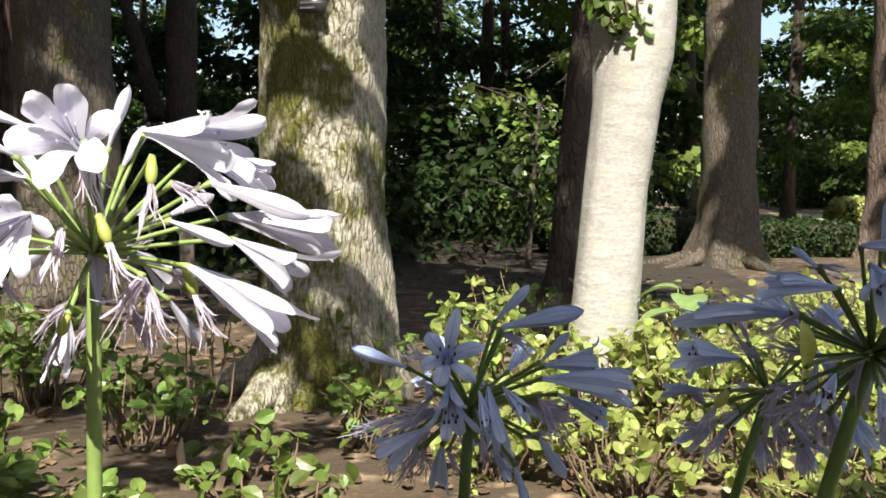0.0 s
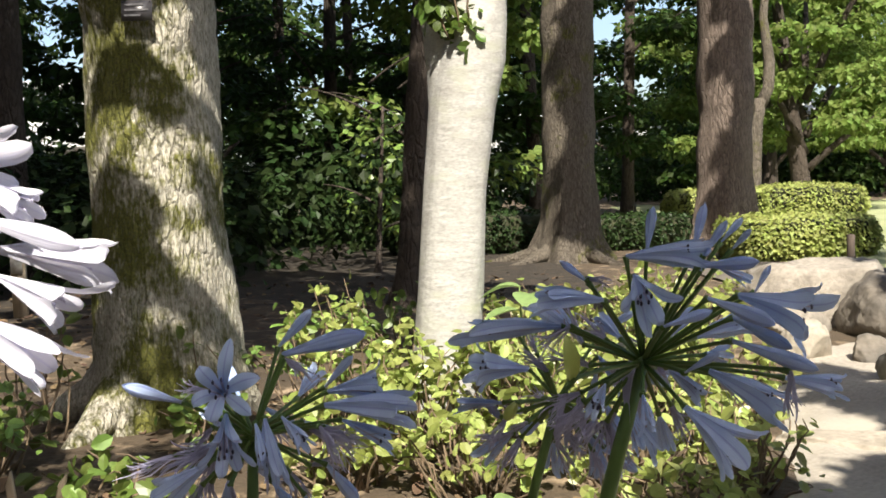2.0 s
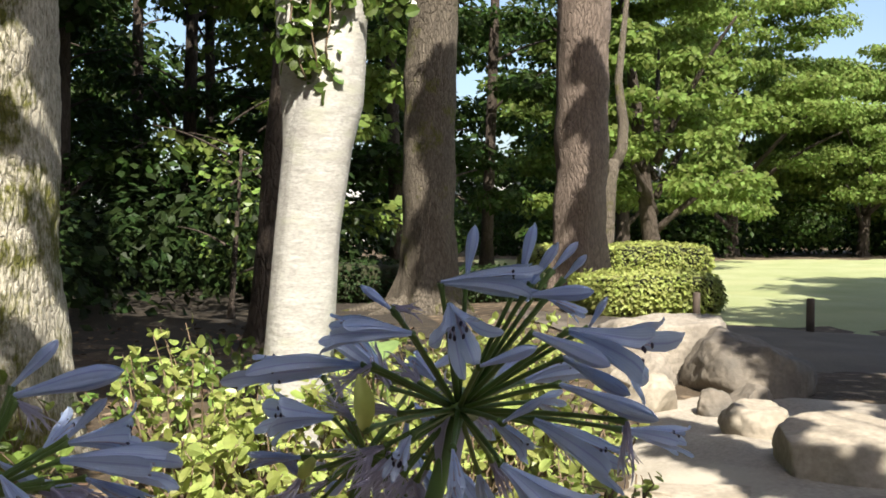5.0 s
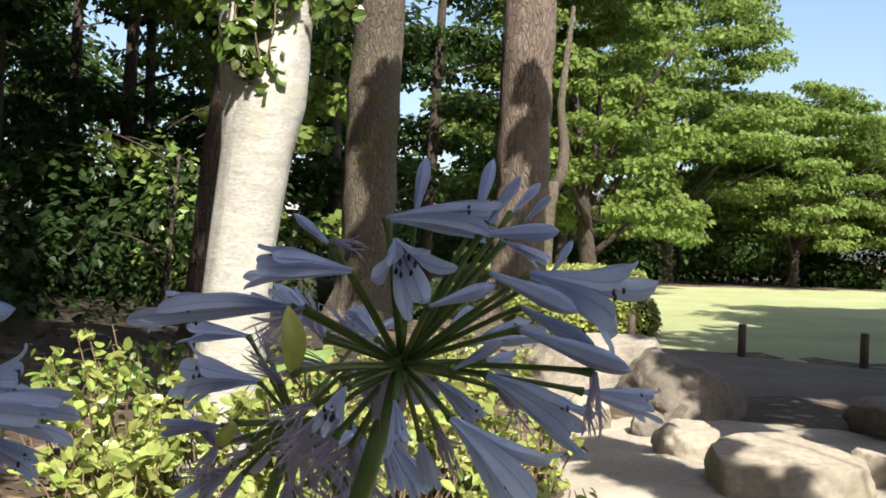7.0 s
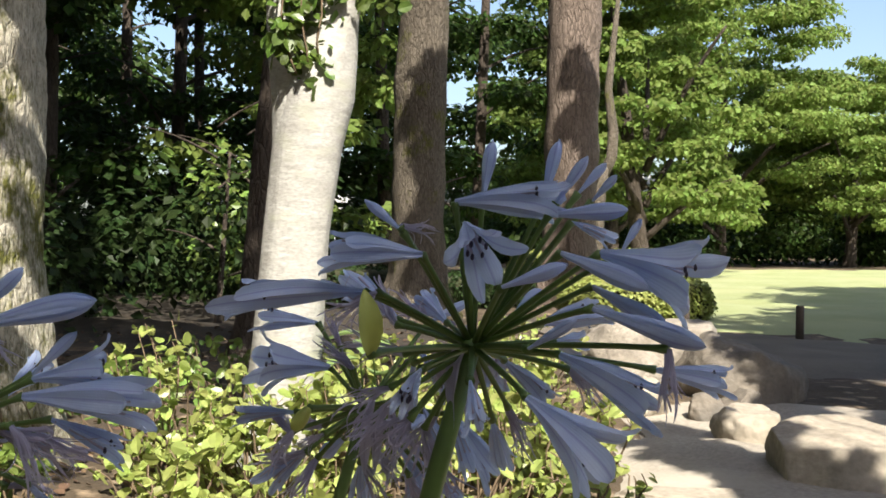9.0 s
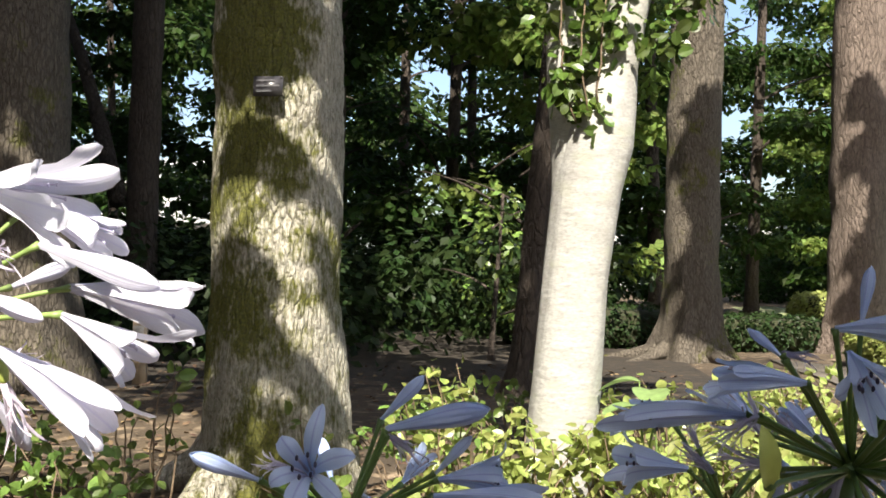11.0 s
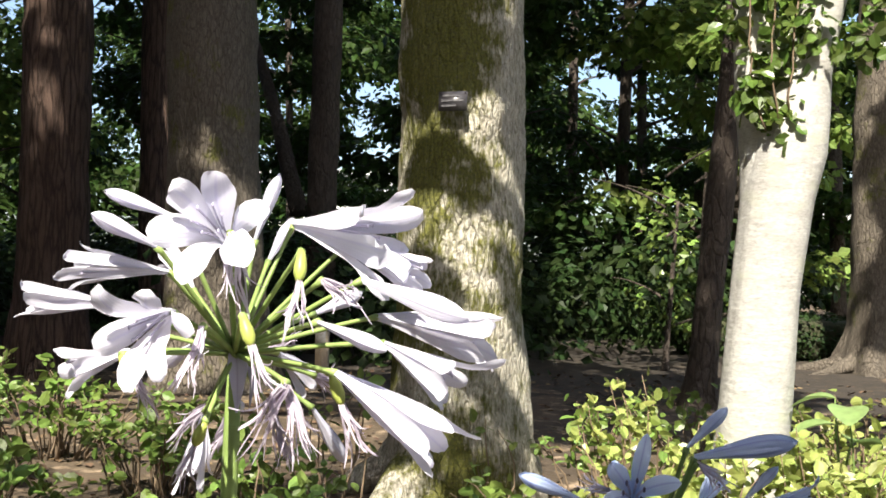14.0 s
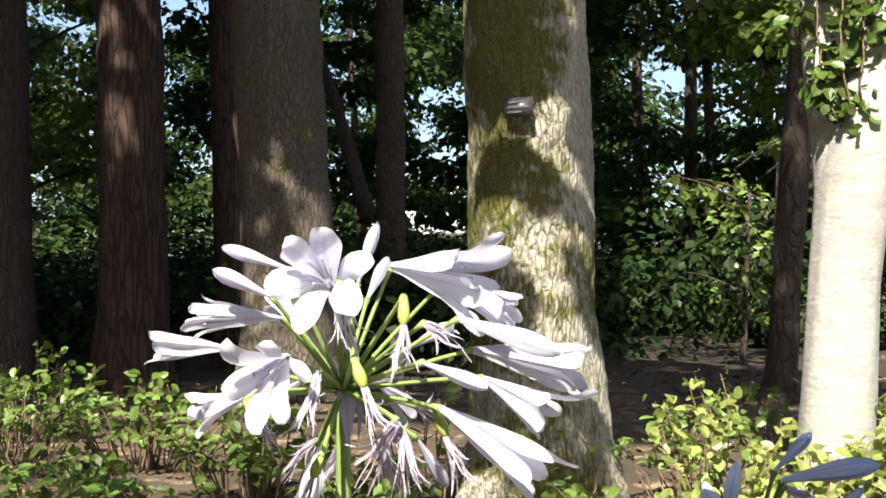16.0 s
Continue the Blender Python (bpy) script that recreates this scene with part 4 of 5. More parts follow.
for n, (x, y, rx, ry, h, tw, lv) in enumerate([(-1.75, 3.2, 0.40, 0.25, 0.36, 46, 9), (-2.5, 3.7, 0.5, 0.3, 0.42, 50, 9), (-1.15, 2.75, 0.22, 0.2, 0.30, 26, 8), (-1.35, 2.1, 0.28, 0.2, 0.26, 34, 9), (-0.95, 1.85, 0.2, 0.18, 0.20, 24, 8),
                                               (-0.52, 2.75, 0.14, 0.12, 0.24, 12, 7), (-0.72, 2.5, 0.14, 0.12, 0.2, 10, 6), (-3.1, 3.6, 0.45, 0.3, 0.45, 46, 9), (-2.1, 2.7, 0.35, 0.3, 0.30, 40, 9), (-0.25, 3.5, 0.25, 0.2, 0.36, 24, 7),
                                               (-1.1, 3.15, 0.14, 0.1, 0.50, 8, 4), (-0.55, 3.1, 0.12, 0.08, 0.46, 5, 4), (0.1, 4.6, 0.5, 0.3, 0.35, 30, 8), (-0.62, 2.2, 0.2, 0.12, 0.14, 14, 6), (-3.7, 4.4, 0.5, 0.4, 0.5, 46, 9)]):
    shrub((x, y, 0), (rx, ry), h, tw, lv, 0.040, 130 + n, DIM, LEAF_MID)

LEAF_PALE = mat("pale_broad_leaf", (0.30, 0.42, 0.16), (0.23, 0.35, 0.12), 0.5, 9, 40, 0.1, 0.002, through_light=0.3)


def broad_plant(at, leaves, size, seed, label, tall=0.0):
    """A few broad soft leaves on short stalks; each leaf is folded a little along its middle."""
    p = thing("broad_leaved_plant", at, label, "plant")
    g = random.Random(seed)
    for k in range(leaves):
        a = k * 6.28 / leaves + g.gauss(0, 0.4)
        d, e = Vector((math.cos(a), math.sin(a), 0)), Vector((-math.sin(a), math.cos(a), 0))
        h = (tall or size) * (0.7 + 0.5 * g.random())
        bm = bmesh.new()
        tube(bm, bend((0, 0, -0.01), d * size * 0.25 + Vector((0, 0, h)), e * 0.02, 5), [0.004, 0.0035, 0.003, 0.003, 0.0025, 0.002], 6)
        part("stalk", bm, STEM_GREEN, p)
        bm = bmesh.new()
        rows = []
        for i in range(9):
            u = i / 8
            w = size * 0.42 * math.sin(math.pi * min(1, u * 0.94 + 0.03)) ** 0.75
            c = d * size * (0.25 + 0.95 * u) + Vector((0, 0, h + size * (0.12 * u - 0.4 * u * u)))
            rows.append([bm.verts.new(c + e * w * v + Vector((0, 0, 0.22 * w * v * v))) for v in (-1, -0.5, 0, 0.5, 1)])
        for r0, r1 in zip(rows, rows[1:]):
            for q in range(4):
                bm.faces.new((r0[q], r0[q + 1], r1[q + 1], r1[q]))
        part("leaf", bm, LEAF_PALE, p)
    return p


STEM_GREEN = mat("soft_stem", (0.20, 0.30, 0.08), None, 0.6, 20, 60, 0)
broad_plant((0.22, 2.20, -0.06), 5, 0.10, 1, "low plant with broad pale green leaves")
broad_plant((0.46, 3.15, 0.0), 5, 0.13, 2, "plant with long pale green leaves beside the pale trunk", 0.42)

# dry leaves and bits of bark on the soil
g = np.random.default_rng(8)
xy = np.stack([g.uniform(-4, 1.3, 4200), 1.0 + 7 * g.random(4200) ** 1.3], 1)
xy = xy[(xy[:, 0] < 0.05 + 0.36 * xy[:, 1]) | (xy[:, 1] > 4.8)]
c = np.array([(x, y, height(x, y) + 0.008) for x, y in xy])
LITTER = mat("dry_leaf", (0.17, 0.11, 0.06), (0.10, 0.065, 0.037), 0.9, 9, 40, 0, rand=0.45)
v, f = leaf_mesh(g, c, np.tile(np.array([0, 0, 1.6]), (len(c), 1)), 0.034, fine=True, vary=0.6)
tagged(raw_part("leaf_litter", v, f, LITTER), "dry brown fallen leaves scattered on soil", "leaf litter", kind="stuff")


# ---------------------------------------------------------------- agapanthus
def petal_material(name, base, rib, edge):
    """Silky petals with a darker line along the middle, from the mesh's own cross coordinate."""
    m = bpy.data.materials.new(name)
    m.use_nodes = True
    n, link = m.node_tree.nodes, m.node_tree.links.new
    bsdf = n["Principled BSDF"]
    bsdf.inputs["Roughness"].default_value = 0.5
    uv = n.new("ShaderNodeUVMap")
    uv.uv_map = "across"
    sep = n.new("ShaderNodeSeparateXYZ")
    link(uv.outputs[0], sep.inputs[0])
    off = n.new("ShaderNodeMath")
    off.operation = "SUBTRACT"
    off.inputs[1].default_value = 0.5
    link(sep.outputs[0], off.inputs[0])
    ab = n.new("ShaderNodeMath")
    ab.operation = "ABSOLUTE"
    link(off.outputs[0], ab.inputs[0])
    rg = n.new("ShaderNodeMapRange")
    rg.inputs[1].default_value, rg.inputs[2].default_value, rg.inputs[3].default_value, rg.inputs[4].default_value = 0.01, 0.085, 0.65, 0.0
    link(ab.outputs[0], rg.inputs[0])
    tex = n.new("ShaderNodeTexNoise")
    tex.inputs["Scale"].default_value = 90
    co = n.new("ShaderNodeTexCoord")
    link(co.outputs["Object"], tex.inputs["Vector"])
    a = n.new("ShaderNodeMix")
    a.data_type = "RGBA"
    a.inputs[6].default_value, a.inputs[7].default_value = (*base, 1), (*edge, 1)
    link(tex.outputs[0], a.inputs[0])
    b = n.new("ShaderNodeMix")
    b.data_type = "RGBA"
    b.inputs[7].default_value = (*rib, 1)
    link(rg.outputs[0], b.inputs[0])
    link(a.outputs[2], b.inputs[6])
    info = n.new("ShaderNodeObjectInfo")
    hv = n.new("ShaderNodeHueSaturation")
    r = n.new("ShaderNodeMapRange")
    r.inputs[3].default_value, r.inputs[4].default_value = 0.86, 1.08
    link(info.outputs["Random"], r.inputs[0])
    link(r.outputs[0], hv.inputs["Value"])
    link(b.outputs[2], hv.inputs["Color"])
    link(hv.outputs[0], bsdf.inputs["Base Color"])
    wave = n.new("ShaderNodeTexWave")
    wave.inputs["Scale"].default_value, wave.inputs["Distortion"].default_value = 2.6, 1.5
    link(uv.outputs[0], wave.inputs["Vector"])
    bp = n.new("ShaderNodeBump")
    bp.inputs["Strength"].default_value, bp.inputs["Distance"].default_value = 0.25, 0.0003
    link(wave.outputs[0], bp.inputs["Height"])
    link(bp.outputs[0], bsdf.inputs["Normal"])
    tr = n.new("ShaderNodeBsdfTranslucent")
    link(hv.outputs[0], tr.inputs[0])
    mx = n.new("ShaderNodeMixShader")
    mx.inputs[0].default_value = 0.36
    link(bsdf.outputs[0], mx.inputs[1])
    link(tr.outputs[0], mx.inputs[2])
    link(mx.outputs[0], n["Material Output"].inputs[0])
    return m


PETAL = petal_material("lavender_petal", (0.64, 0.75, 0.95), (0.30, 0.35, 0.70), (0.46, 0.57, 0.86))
# lighter petals for the sunlit umbel: the sunlight is put into the colour
PETAL_SUNLIT = petal_material("sunlit_petal", (0.80, 0.79, 0.89), (0.66, 0.64, 0.83), (0.75, 0.74, 0.86))
# its withered petals, likewise lightened for sunlight
PETAL_OLD_SUNLIT = petal_material("sunlit_withered_petal", (0.70, 0.65, 0.74), (0.52, 0.45, 0.58), (0.58, 0.50, 0.62))
PETAL_OLD = petal_material("withered_petal", (0.58, 0.57, 0.72), (0.36, 0.32, 0.48), (0.44, 0.41, 0.56))
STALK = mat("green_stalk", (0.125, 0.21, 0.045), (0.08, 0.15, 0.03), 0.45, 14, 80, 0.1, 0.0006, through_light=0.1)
# stalk of the sunlit umbel, a copy lightened for sunlight
STALK_SUNLIT = mat("sunlit_stalk", (0.36, 0.48, 0.16), (0.26, 0.38, 0.10), 0.45, 14, 80, 0.1, 0.0006, through_light=0.15)
POD = mat("yellow_green_pod", (0.50, 0.56, 0.14), (0.40, 0.48, 0.10), 0.4, 20, 80, 0.1, 0.0006, through_light=0.2)
ANTHER = mat("dark_anther", (0.06, 0.05, 0.10), None, 0.7, 60, 200, 0)
FILAMENT = mat("pale_filament", (0.62, 0.58, 0.76), None, 0.5, 60, 200, 0, through_light=0.2)


def strip(bm, layer, spine, widths, side, cup, ruffle=0.0, phase=0.0):
    """A petal along spine: seven across, its edges lifted by cup and waved by ruffle, with the cross coordinate kept for the vein."""
    rows, m = [], len(spine)
    across = (-1, -0.72, -0.38, 0, 0.38, 0.72, 1)
    for i, p in enumerate(spine):
        d = (spine[min(i + 1, m - 1)] - spine[max(i - 1, 0)]).normalized()
        s = (side - d * side.dot(d)).normalized()
        up = s.cross(d)
        w = widths[i]
        wave = [ruffle * (i / m) * w * math.sin(phase + 1.15 * i + 2.1 * u) * u * u for u in across]
        rows.append([bm.verts.new(p + s * w * u + up * (cup * w * (u * u - 0.25 * max(0, 1 - abs(u) * 2.6)) + q)) for u, q in zip(across, wave)])
    for i, (a, b) in enumerate(zip(rows, rows[1:])):
        for k in range(6):
            f = bm.faces.new((a[k], a[k + 1], b[k + 1], b[k]))
            for loop, (u, v) in zip(f.loops, ((k, i), (k + 1, i), (k + 1, i + 1), (k, i + 1))):
                loop[layer].uv = (across[u] * 0.5 + 0.5, v / (m - 1))


def basis(axis, twist):
    x = axis.orthogonal().normalized()
    x = Matrix.Rotation(twist, 3, axis) @ x
    return x, axis.cross(x)


# how far the six petals stand off the axis along their length, and how wide they are, as shares of the length
SHAPES = {
    "open": ((0.0, 0.026), (0.12, 0.042), (0.25, 0.07), (0.38, 0.10), (0.50, 0.13), (0.62, 0.165), (0.74, 0.215), (0.84, 0.275), (0.91, 0.335), (0.95, 0.385), (0.96, 0.41)),
    "star": ((0.0, 0.03), (0.2, 0.04), (0.4, 0.06), (0.58, 0.10), (0.71, 0.16), (0.80, 0.23), (0.86, 0.30), (0.89, 0.37), (0.90, 0.43), (0.895, 0.465), (0.89, 0.48)),
    "funnel": ((0.0, 0.026), (0.12, 0.042), (0.25, 0.072), (0.38, 0.102), (0.50, 0.125), (0.62, 0.142), (0.74, 0.158), (0.84, 0.178), (0.92, 0.208), (0.97, 0.24), (0.985, 0.265)),
    "bud": ((0.0, 0.028), (0.16, 0.042), (0.34, 0.066), (0.50, 0.092), (0.64, 0.108), (0.76, 0.108), (0.86, 0.092), (0.93, 0.066), (0.97, 0.04), (0.992, 0.02), (1.0, 0.004)),
}
WIDE = {"open": (0.022, 0.034, 0.052, 0.072, 0.092, 0.11, 0.122, 0.12, 0.098, 0.062, 0.012), "star": (0.03, 0.04, 0.052, 0.072, 0.094, 0.108, 0.112, 0.104, 0.082, 0.05, 0.01),
        "funnel": (0.022, 0.034, 0.052, 0.072, 0.088, 0.10, 0.106, 0.102, 0.084, 0.052, 0.012), "bud": (0.03, 0.046, 0.07, 0.095, 0.112, 0.112, 0.095, 0.07, 0.044, 0.022, 0.005)}


def flower_mesh(kind, base, tip, g):
    """Six petals in two rings, from a narrow tube to spreading or closed ends."""
    bm = bmesh.new()
    layer = bm.loops.layers.uv.new("across")
    axis = tip - base
    size = axis.length
    axis.normalize()
    x, y = basis(axis, g.random() * 6.28)
    slim = {"open": 0.98, "funnel": 0.80, "star": 1.0, "bud": 0.9}[kind] * (1 + g.gauss(0, 0.06))
    droop = Vector((g.gauss(0, 0.4), g.gauss(0, 0.4), -1)) * (0.09 if kind != "bud" else 0.015)
    for k in range(6):
        a = k * math.pi / 3 + g.gauss(0, 0.07)
        out = x * math.cos(a) + y * math.sin(a)
        side = axis.cross(out)
        long = 1 + g.gauss(0, 0.09 if kind != "bud" else 0.02)
        open_ = 1 + (g.gauss(0, 0.22) if kind != "bud" else g.gauss(0, 0.02))
        curl, sway = 0.03 * g.random(), g.gauss(0, 0.07)
        inner = 0.94 if k % 2 and kind != "bud" else 1.0
        spine = []
        for i, (u, r) in enumerate(SHAPES[kind]):
            spread = 1 + (open_ - 1) * i / 10
            p = base + axis * size * u * long + out * size * r * slim * spread * inner + droop * size * u * u
            if i > 3 and kind != "bud":
                p += side * size * sway * ((i - 3) / 7) ** 2 - axis * size * curl * max(0, i - 6)
            spine.append(p)
        strip(bm, layer, spine, [w * size * slim * (1.0 if k % 2 else 0.84) for w in WIDE[kind]], side, -0.35 if kind == "bud" else 0.30, 0.0 if kind == "bud" else 0.35, g.random() * 6.28)
    return bm


def stamens(kind, base, tip, g, flower, anther):
    """Six thin curved filaments, each tipped with a dark anther where the flower is open."""
    axis = (tip - base)
    size = axis.length
    axis.normalize()
    x, y = basis(axis, g.random() * 6.28)
    tipped = kind != "funnel" or g.random() < 0.5
    for k in range(6):
        a = k * math.pi / 3 + 0.4
        out = x * math.cos(a) + y * math.sin(a)
        reach = (0.74 if kind != "star" else 0.85) + g.gauss(0, 0.04)
        pts = [base + axis * size * u * reach + out * size * (0.03 + 0.08 * u * u) + Vector((0, 0, -0.05)) * size * u * u for u in (0.35, 0.55, 0.75, 0.9, 1.0)]
        part("stamen", tube(bmesh.new(), pts, [0.0005] * 5, 4), FILAMENT, flower)
        if tipped:
            bm = bmesh.new()
            bmesh.ops.create_icosphere(bm, subdivisions=1, radius=0.0008, matrix=Matrix.Translation(pts[-1]) @ Matrix.Diagonal((0.8, 0.8, 1.5, 1)))
            part("anther", bm, anther, flower)


def withered(base, tip, g, n=15):
    """Shrivelled petals: thin twisted threads and ribbons that hang together and curl at their ends."""
    bm = bmesh.new()
    layer = bm.loops.layers.uv.new("across")
    axis = tip - base
    size = axis.length
    x, y = basis(axis.normalized(), g.random() * 6.28)
    for k in range(n):
        a = k * 6.28 / n + g.gauss(0, 0.4)
        out = x * math.cos(a) + y * math.sin(a)
        cross = axis.normalized().cross(out)
        reach, fan, hook, turn = 0.5 + 0.5 * g.random(), 0.05 + 0.11 * g.random(), g.gauss(0, 0.16), g.gauss(0, 0.12)
        spine = []
        for i in range(10):
            u = i / 9
            late = max(0, u - 0.55)
            spine.append(base + axis * (u * reach - 1.1 * abs(hook) * late * late * 4) + out * size * (0.02 + fan * u + hook * late * 1.6) + cross * size * (turn * u * u + 0.02 * math.sin(9 * u + a)) + Vector((0, 0, -0.06)) * size * u * u)
        w = size * (0.010 + 0.022 * g.random() ** 2)
        strip(bm, layer, spine, [w * q for q in (0.8, 0.9, 1.0, 0.9, 1.0, 0.85, 0.9, 0.7, 0.6, 0.25)], cross, g.choice((-0.9, 0.9, 0.5)), 0.6, g.random() * 6)
    return bm


def agapanthus(hub, rows, foot, stem_r, seed, label, petal, stalk, old=PETAL_OLD, more=20, size=1.0):
    """One flower stalk: a round stem, an umbel of pedicels, and a flower, bud or withered flower on each."""
    hub = Vector(hub)
    plant = thing("agapanthus", (foot[0], foot[1], 0), label, "flower", "agapanthus flowers")
    o = Vector((foot[0], foot[1], 0))
    g = random.Random(seed)
    bm = bmesh.new()
    pts = bend((0, 0, -0.03), hub - o, (foot[2], foot[3], 0), 18)
    tube(bm, pts, [stem_r * (1.15 - 0.25 * i / 18) for i in range(18)] + [stem_r * 0.75], 18)
    part("stem", bm, stalk, plant)
    bm = bmesh.new()
    bmesh.ops.create_icosphere(bm, subdivisions=3, radius=stem_r * 1.25, matrix=Matrix.Translation(hub - o) @ Matrix.Diagonal((1, 1, 0.75, 1)))
    part("hub", bm, stalk, plant)
    for i in range(2):
        a = g.random() * 6.28
        bm = bmesh.new()
        layer = bm.loops.layers.uv.new("across")
        d = Vector((math.cos(a), math.sin(a), 0))
        strip(bm, layer, [hub - o + d * stem_r * q + Vector((0, 0, z)) for q, z in ((0.9, 0), (1.6, -0.006), (2.0, -0.016), (1.8, -0.028))], [0.004, 0.005, 0.003, 0.0005], d.cross(Vector((0, 0, 1))), 0.3)
        part("bract", bm, PETAL_OLD, plant, "withered papery bract")
    rows = list(rows)
    for k in range(more):
        # the far side and the underside of the umbel
        a, e = radians(g.uniform(0, 180)), radians(g.uniform(-60, 15))
        d = Vector((math.cos(a) * math.cos(e), math.sin(a) * math.cos(e), math.sin(e)))
        r, l = g.uniform(28, 40), g.uniform(22, 32)
        t = (d * 0.8 + Vector((g.gauss(0, 0.3), g.gauss(0, 0.3), g.gauss(-0.15, 0.3)))).normalized()
        rows.append((g.choice(("funnel", "bud", "withered", "withered")), *(d * r), *(d * r + t * l)))
    for kind, *q in rows:
        base, tip = hub - o + Vector(q[:3]) * size / 1000, hub - o + Vector(q[3:]) * size / 1000
        start = hub - o + (base - (hub - o)).normalized() * stem_r * 0.7
        lean = (tip - base).normalized()
        gap = base - start
        # pedicels leave the hub straight and bend over into the flower
        pts = []
        for i in range(11):
            u = i / 10
            c = start + gap * 0.62 + gap.normalized().lerp(Vector((0, 0, 1)), 0.25) * gap.length * 0.10
            pts.append(start * (1 - u) ** 2 + c * 2 * u * (1 - u) + base * u * u)
        bm = bmesh.new()
        tube(bm, pts, [(0.00105 - 0.0002 * i / 10) * size for i in range(9)] + [0.0011 * size, 0.0016 * size], 8)
        part("pedicel", bm, STALK_SUNLIT if stalk is STALK_SUNLIT else STALK, plant)
        if kind in ("open", "funnel", "star", "bud"):
            f = part("flower_bud" if kind == "bud" else "flower", flower_mesh(kind, base, tip, g), petal, plant)
            if kind != "bud":
                stamens(kind, base, tip, g, f, FILAMENT if petal is PETAL_SUNLIT else ANTHER)
        elif kind == "bract":
            bm = bmesh.new()
            layer = bm.loops.layers.uv.new("across")
            strip(bm, layer, [base.lerp(tip, u) + Vector((0, -0.004 * math.sin(3 * u), 0)) for u in (0, 0.15, 0.35, 0.55, 0.75, 0.9, 1.0)], [0.001, 0.0024, 0.0034, 0.0036, 0.0028, 0.0015, 0.0003], Vector((1, 0.3, 0)), 0.4)
            part("green_bract", bm, POD, plant, "small fresh green bract")
        else:
            if kind == "pod":
                mid = base.lerp(tip, 0.32)
                bm = bmesh.new()
                tube(bm, [base.lerp(mid, u) for u in (0, 0.2, 0.45, 0.7, 0.9, 1)], [0.0014, 0.0022, 0.0029, 0.0029, 0.002, 0.001], 12)
                part("seed_pod", bm, POD, plant, "swelling yellow-green seed pod")
                base = base.lerp(tip, 0.28)
            part("withered_flower", withered(base, tip, g), old, plant, "shrivelled lilac-brown flower")
    return plant


# florets of each umbel: kind, where the flower begins and where it ends, in millimetres from the hub
UMBEL_1a = [
    ("open", 1, -11, 42, 12, -55, 55),
    ("bud", -13, -25, 51, -34, -36, 60),
    ("bud", -14, -36, 40, -30, -51, 51),
    ("funnel", -15, -25, 31, -46, -44, 35),
    ("funnel", -45, -13, 18, -75, -31, 23),
    ("open", -6, -38, 17, 0, -78, 12),
    ("open", -22, -37, 3, -43, -53, -3),
    ("bud", 7, 1, 44, 15, 3, 69),
    ("open", 14, 23, 51, 64, 6, 46),
    ("wilt", 15, -38, 45, 22, -46, 15),
    ("funnel", 38, 20, 43, 77, 20, 31),
    ("bud", 50, 2, 29, 91, 3, 16),
    ("funnel", 47, 33, 14, 100, 27, 9),
    ("pod", 39, -32, 39, 42, -46, 6),
]
UMBEL_1b = [
    ("wilt", 46, -30, 29, 67, -45, 21),
    ("bud", 48, -39, 15, 73, -43, 7),
    ("open", 61, -4, 6, 93, -11, -8),
    ("funnel", 51, -28, -3, 91, -37, -22),
    ("pod", 46, -19, -4, 61, -24, -38),
    ("pod", 28, -55, 17, 41, -61, -12),
    ("wilt", 38, -41, -6, 46, -39, -34),
    ("wilt", 40, -46, -5, 24, -45, -31),
    ("wilt", 11, -49, 13, 10, -59, -12),
    ("pod", -15, -56, 3, 1, -56, -19),
    ("pod", 3, -30, -22, -8, -32, -48),
    ("bud", -8, 49, 36, -5, 70, 56),
    ("funnel", -39, 41, 23, -63, 60, 43),
    ("bud", 8, 64, 13, 22, 88, 23),
]
UMBEL_3a = [
    ("bud", 3, 0, 49, 6, 0, 69),
    ("funnel", -8, -7, 48, 26, -18, 51),
    ("bud", 24, 0, 48, 29, -1, 70),
    ("bud", 24, -15, 48, 32, -21, 63),
    ("bud", 38, 4, 52, 48, 4, 63),
    ("bud", 40, -4, 49, 48, -6, 58),
    ("bud", 20, -20, 44, 43, -29, 46),
    ("funnel", 32, -7, 42, 46, -11, 37),
    ("bud", -26, -13, 38, -38, -14, 48),
    ("wilt", -27, -13, 40, -14, -20, 39),
    ("funnel", -21, -20, 31, -54, -18, 35),
    ("open", -7, -18, 41, -8, -44, 32),
    ("funnel", -38, -11, 19, -79, -2, 20),
    ("bud", -1, -41, 22, 16, -49, 29),
    ("bud", 19, -35, 32, 43, -46, 22),
]
UMBEL_3b = [
    ("bud", 44, -21, 32, 51, -20, 43),
    ("open", 34, -29, 32, 62, -48, 25),
    ("bud", 35, -19, 21, 56, -31, 9),
    ("bud", 25, -47, 16, 52, -63, 7),
    ("wilt", 44, -58, 5, 44, -61, -17),
    ("bud", 4, -52, 5, 16, -59, 14),
    ("funnel", 22, -26, 0, 52, -40, -15),
    ("funnel", 59, -15, -7, 84, -21, -9),
    ("open", 4, -51, -9, 26, -64, -27),
    ("funnel", -11, -44, -5, -12, -59, -15),
    ("wilt", -34, -12, 19, -55, -12, 8),
    ("funnel", -2, 32, 5, -9, 54, 16),
    ("bud", 22, 36, 4, 40, 52, 16),
    ("funnel", 34, 33, 4, 61, 47, 11),
    ("funnel", -22, -25, -4, -31, -39, -11),
]
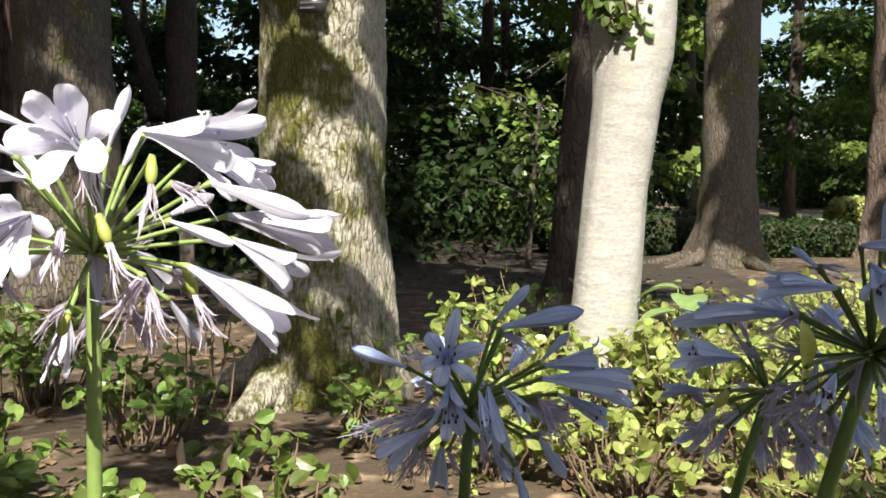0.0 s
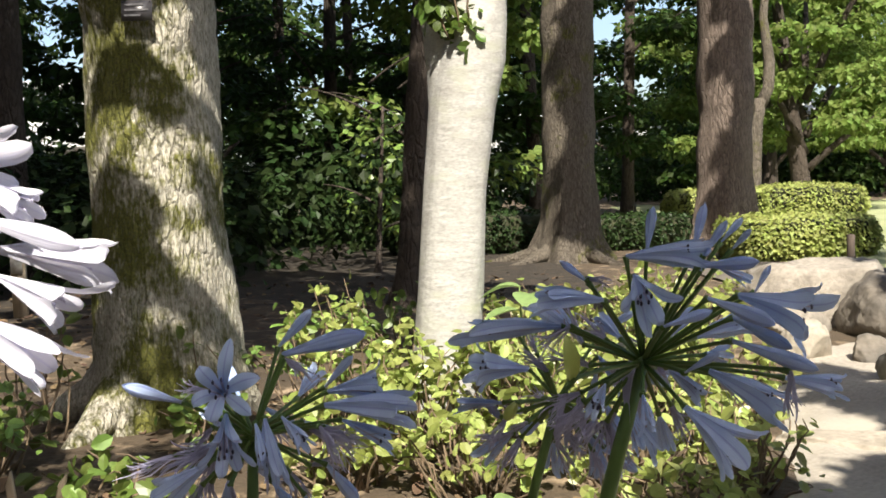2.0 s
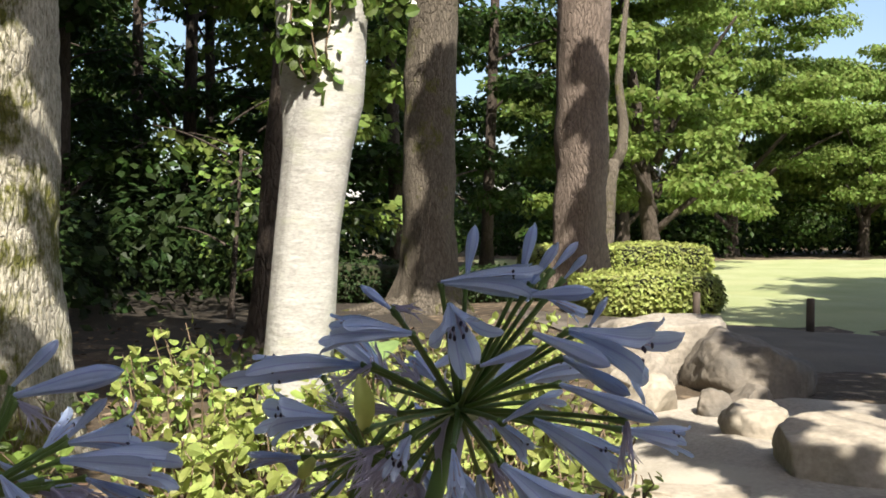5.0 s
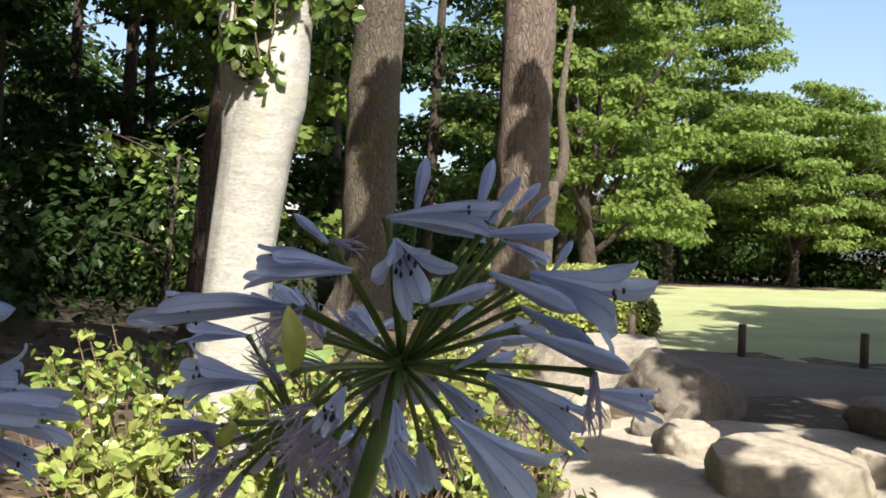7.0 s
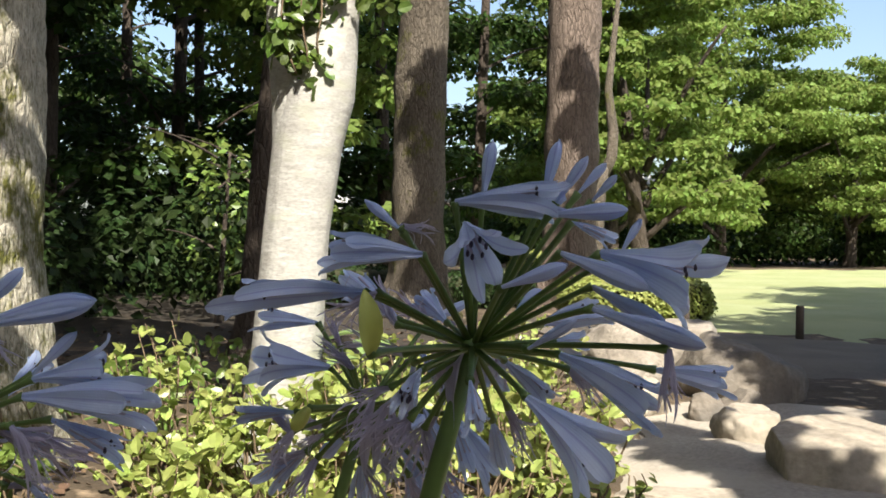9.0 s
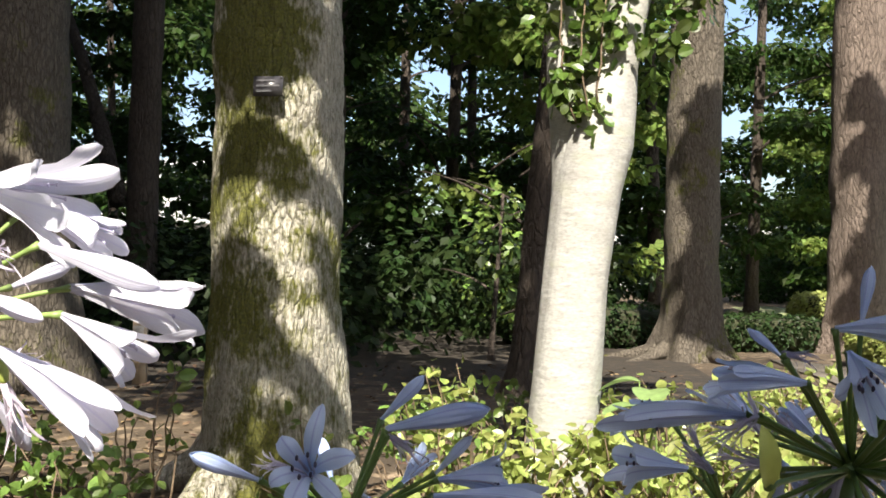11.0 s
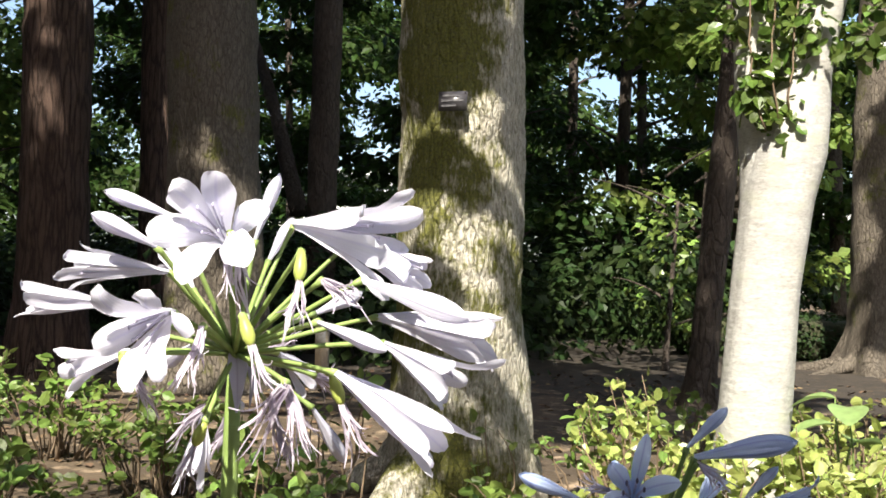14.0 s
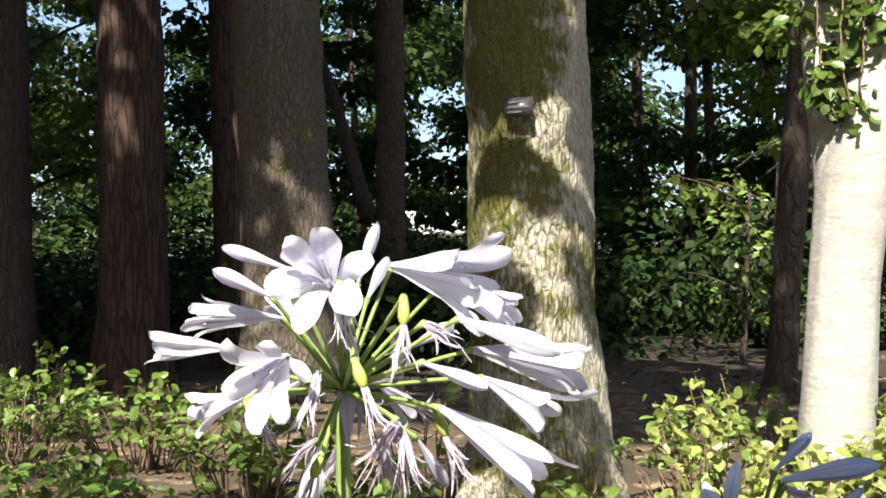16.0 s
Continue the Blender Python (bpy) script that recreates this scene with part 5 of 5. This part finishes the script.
UMBEL_2a = [
    ("star", -9, -14, 21, -7, -46, 35),
    ("bud", -28, -18, 21, -53, -19, 30),
    ("wilt", -16, -13, 24, -32, -18, 29),
    ("bud", 12, 12, 39, 28, 15, 56),
    ("bud", 15, 2, 37, 53, 0, 46),
    ("wilt", 16, 2, 35, 31, -7, 26),
    ("bud", 34, 1, 21, 47, 4, 35),
    ("open", 36, -9, 21, 65, -17, 27),
    ("funnel", 35, -19, 17, 76, -26, 18),
    ("funnel", 42, -10, 8, 66, -17, -1),
    ("wilt", 28, -20, 7, 63, -23, -5),
    ("wilt", 33, -25, 9, 48, -30, -14),
]
UMBEL_2b = [
    ("open", -7, -29, 17, -4, -52, 2),
    ("funnel", 7, -39, 15, 12, -48, 0),
    ("funnel", 11, -39, 17, 16, -47, -7),
    ("funnel", 17, -29, 15, 28, -40, 5),
    ("open", -18, -20, -7, -40, -26, -20),
    ("wilt", -15, -19, 9, -29, -24, -5),
    ("wilt", -12, -15, 1, -49, -15, -12),
    ("wilt", -8, -21, -17, -3, -24, -30),
    ("funnel", 12, -31, -13, 21, -36, -24),
    ("bud", -12, 41, 9, -21, 62, 23),
    ("funnel", 17, 40, 8, 27, 61, 19),
]
UMBEL_4a = [
    ("open", -14, 4, 16, -46, 2, 21),
    ("funnel", -18, 16, 33, -44, 17, 37),
    ("wilt", -6, -8, 17, -24, -9, 32),
    ("funnel", 21, -5, 23, 34, -19, 8),
    ("wilt", 1, -21, 8, -8, -24, -12),
    ("pod", -24, -20, 4, -43, -21, -22),
    ("wilt", 14, -19, -3, 20, -26, -20),
]
UMBEL_4b = [
    ("funnel", 34, -9, -2, 40, -16, -22),
    ("funnel", 21, -16, 2, 29, -23, -16),
    ("wilt", 7, -22, 6, 8, -28, -14),
    ("wilt", -18, -16, -7, -32, -13, -13),
    ("bud", 30, 24, 32, 49, 30, 41),
    ("wilt", -10, 3, 25, -16, 5, 43),
]

agapanthus((-0.2371, 0.5096, 0.7405), UMBEL_1a + UMBEL_1b, (-0.252, 0.503, 0.0, 0.0), 0.0044, 1, "pale lavender agapanthus umbel in full sunlight on a green stalk", PETAL_SUNLIT, STALK_SUNLIT, PETAL_OLD_SUNLIT, 12, size=1.28)
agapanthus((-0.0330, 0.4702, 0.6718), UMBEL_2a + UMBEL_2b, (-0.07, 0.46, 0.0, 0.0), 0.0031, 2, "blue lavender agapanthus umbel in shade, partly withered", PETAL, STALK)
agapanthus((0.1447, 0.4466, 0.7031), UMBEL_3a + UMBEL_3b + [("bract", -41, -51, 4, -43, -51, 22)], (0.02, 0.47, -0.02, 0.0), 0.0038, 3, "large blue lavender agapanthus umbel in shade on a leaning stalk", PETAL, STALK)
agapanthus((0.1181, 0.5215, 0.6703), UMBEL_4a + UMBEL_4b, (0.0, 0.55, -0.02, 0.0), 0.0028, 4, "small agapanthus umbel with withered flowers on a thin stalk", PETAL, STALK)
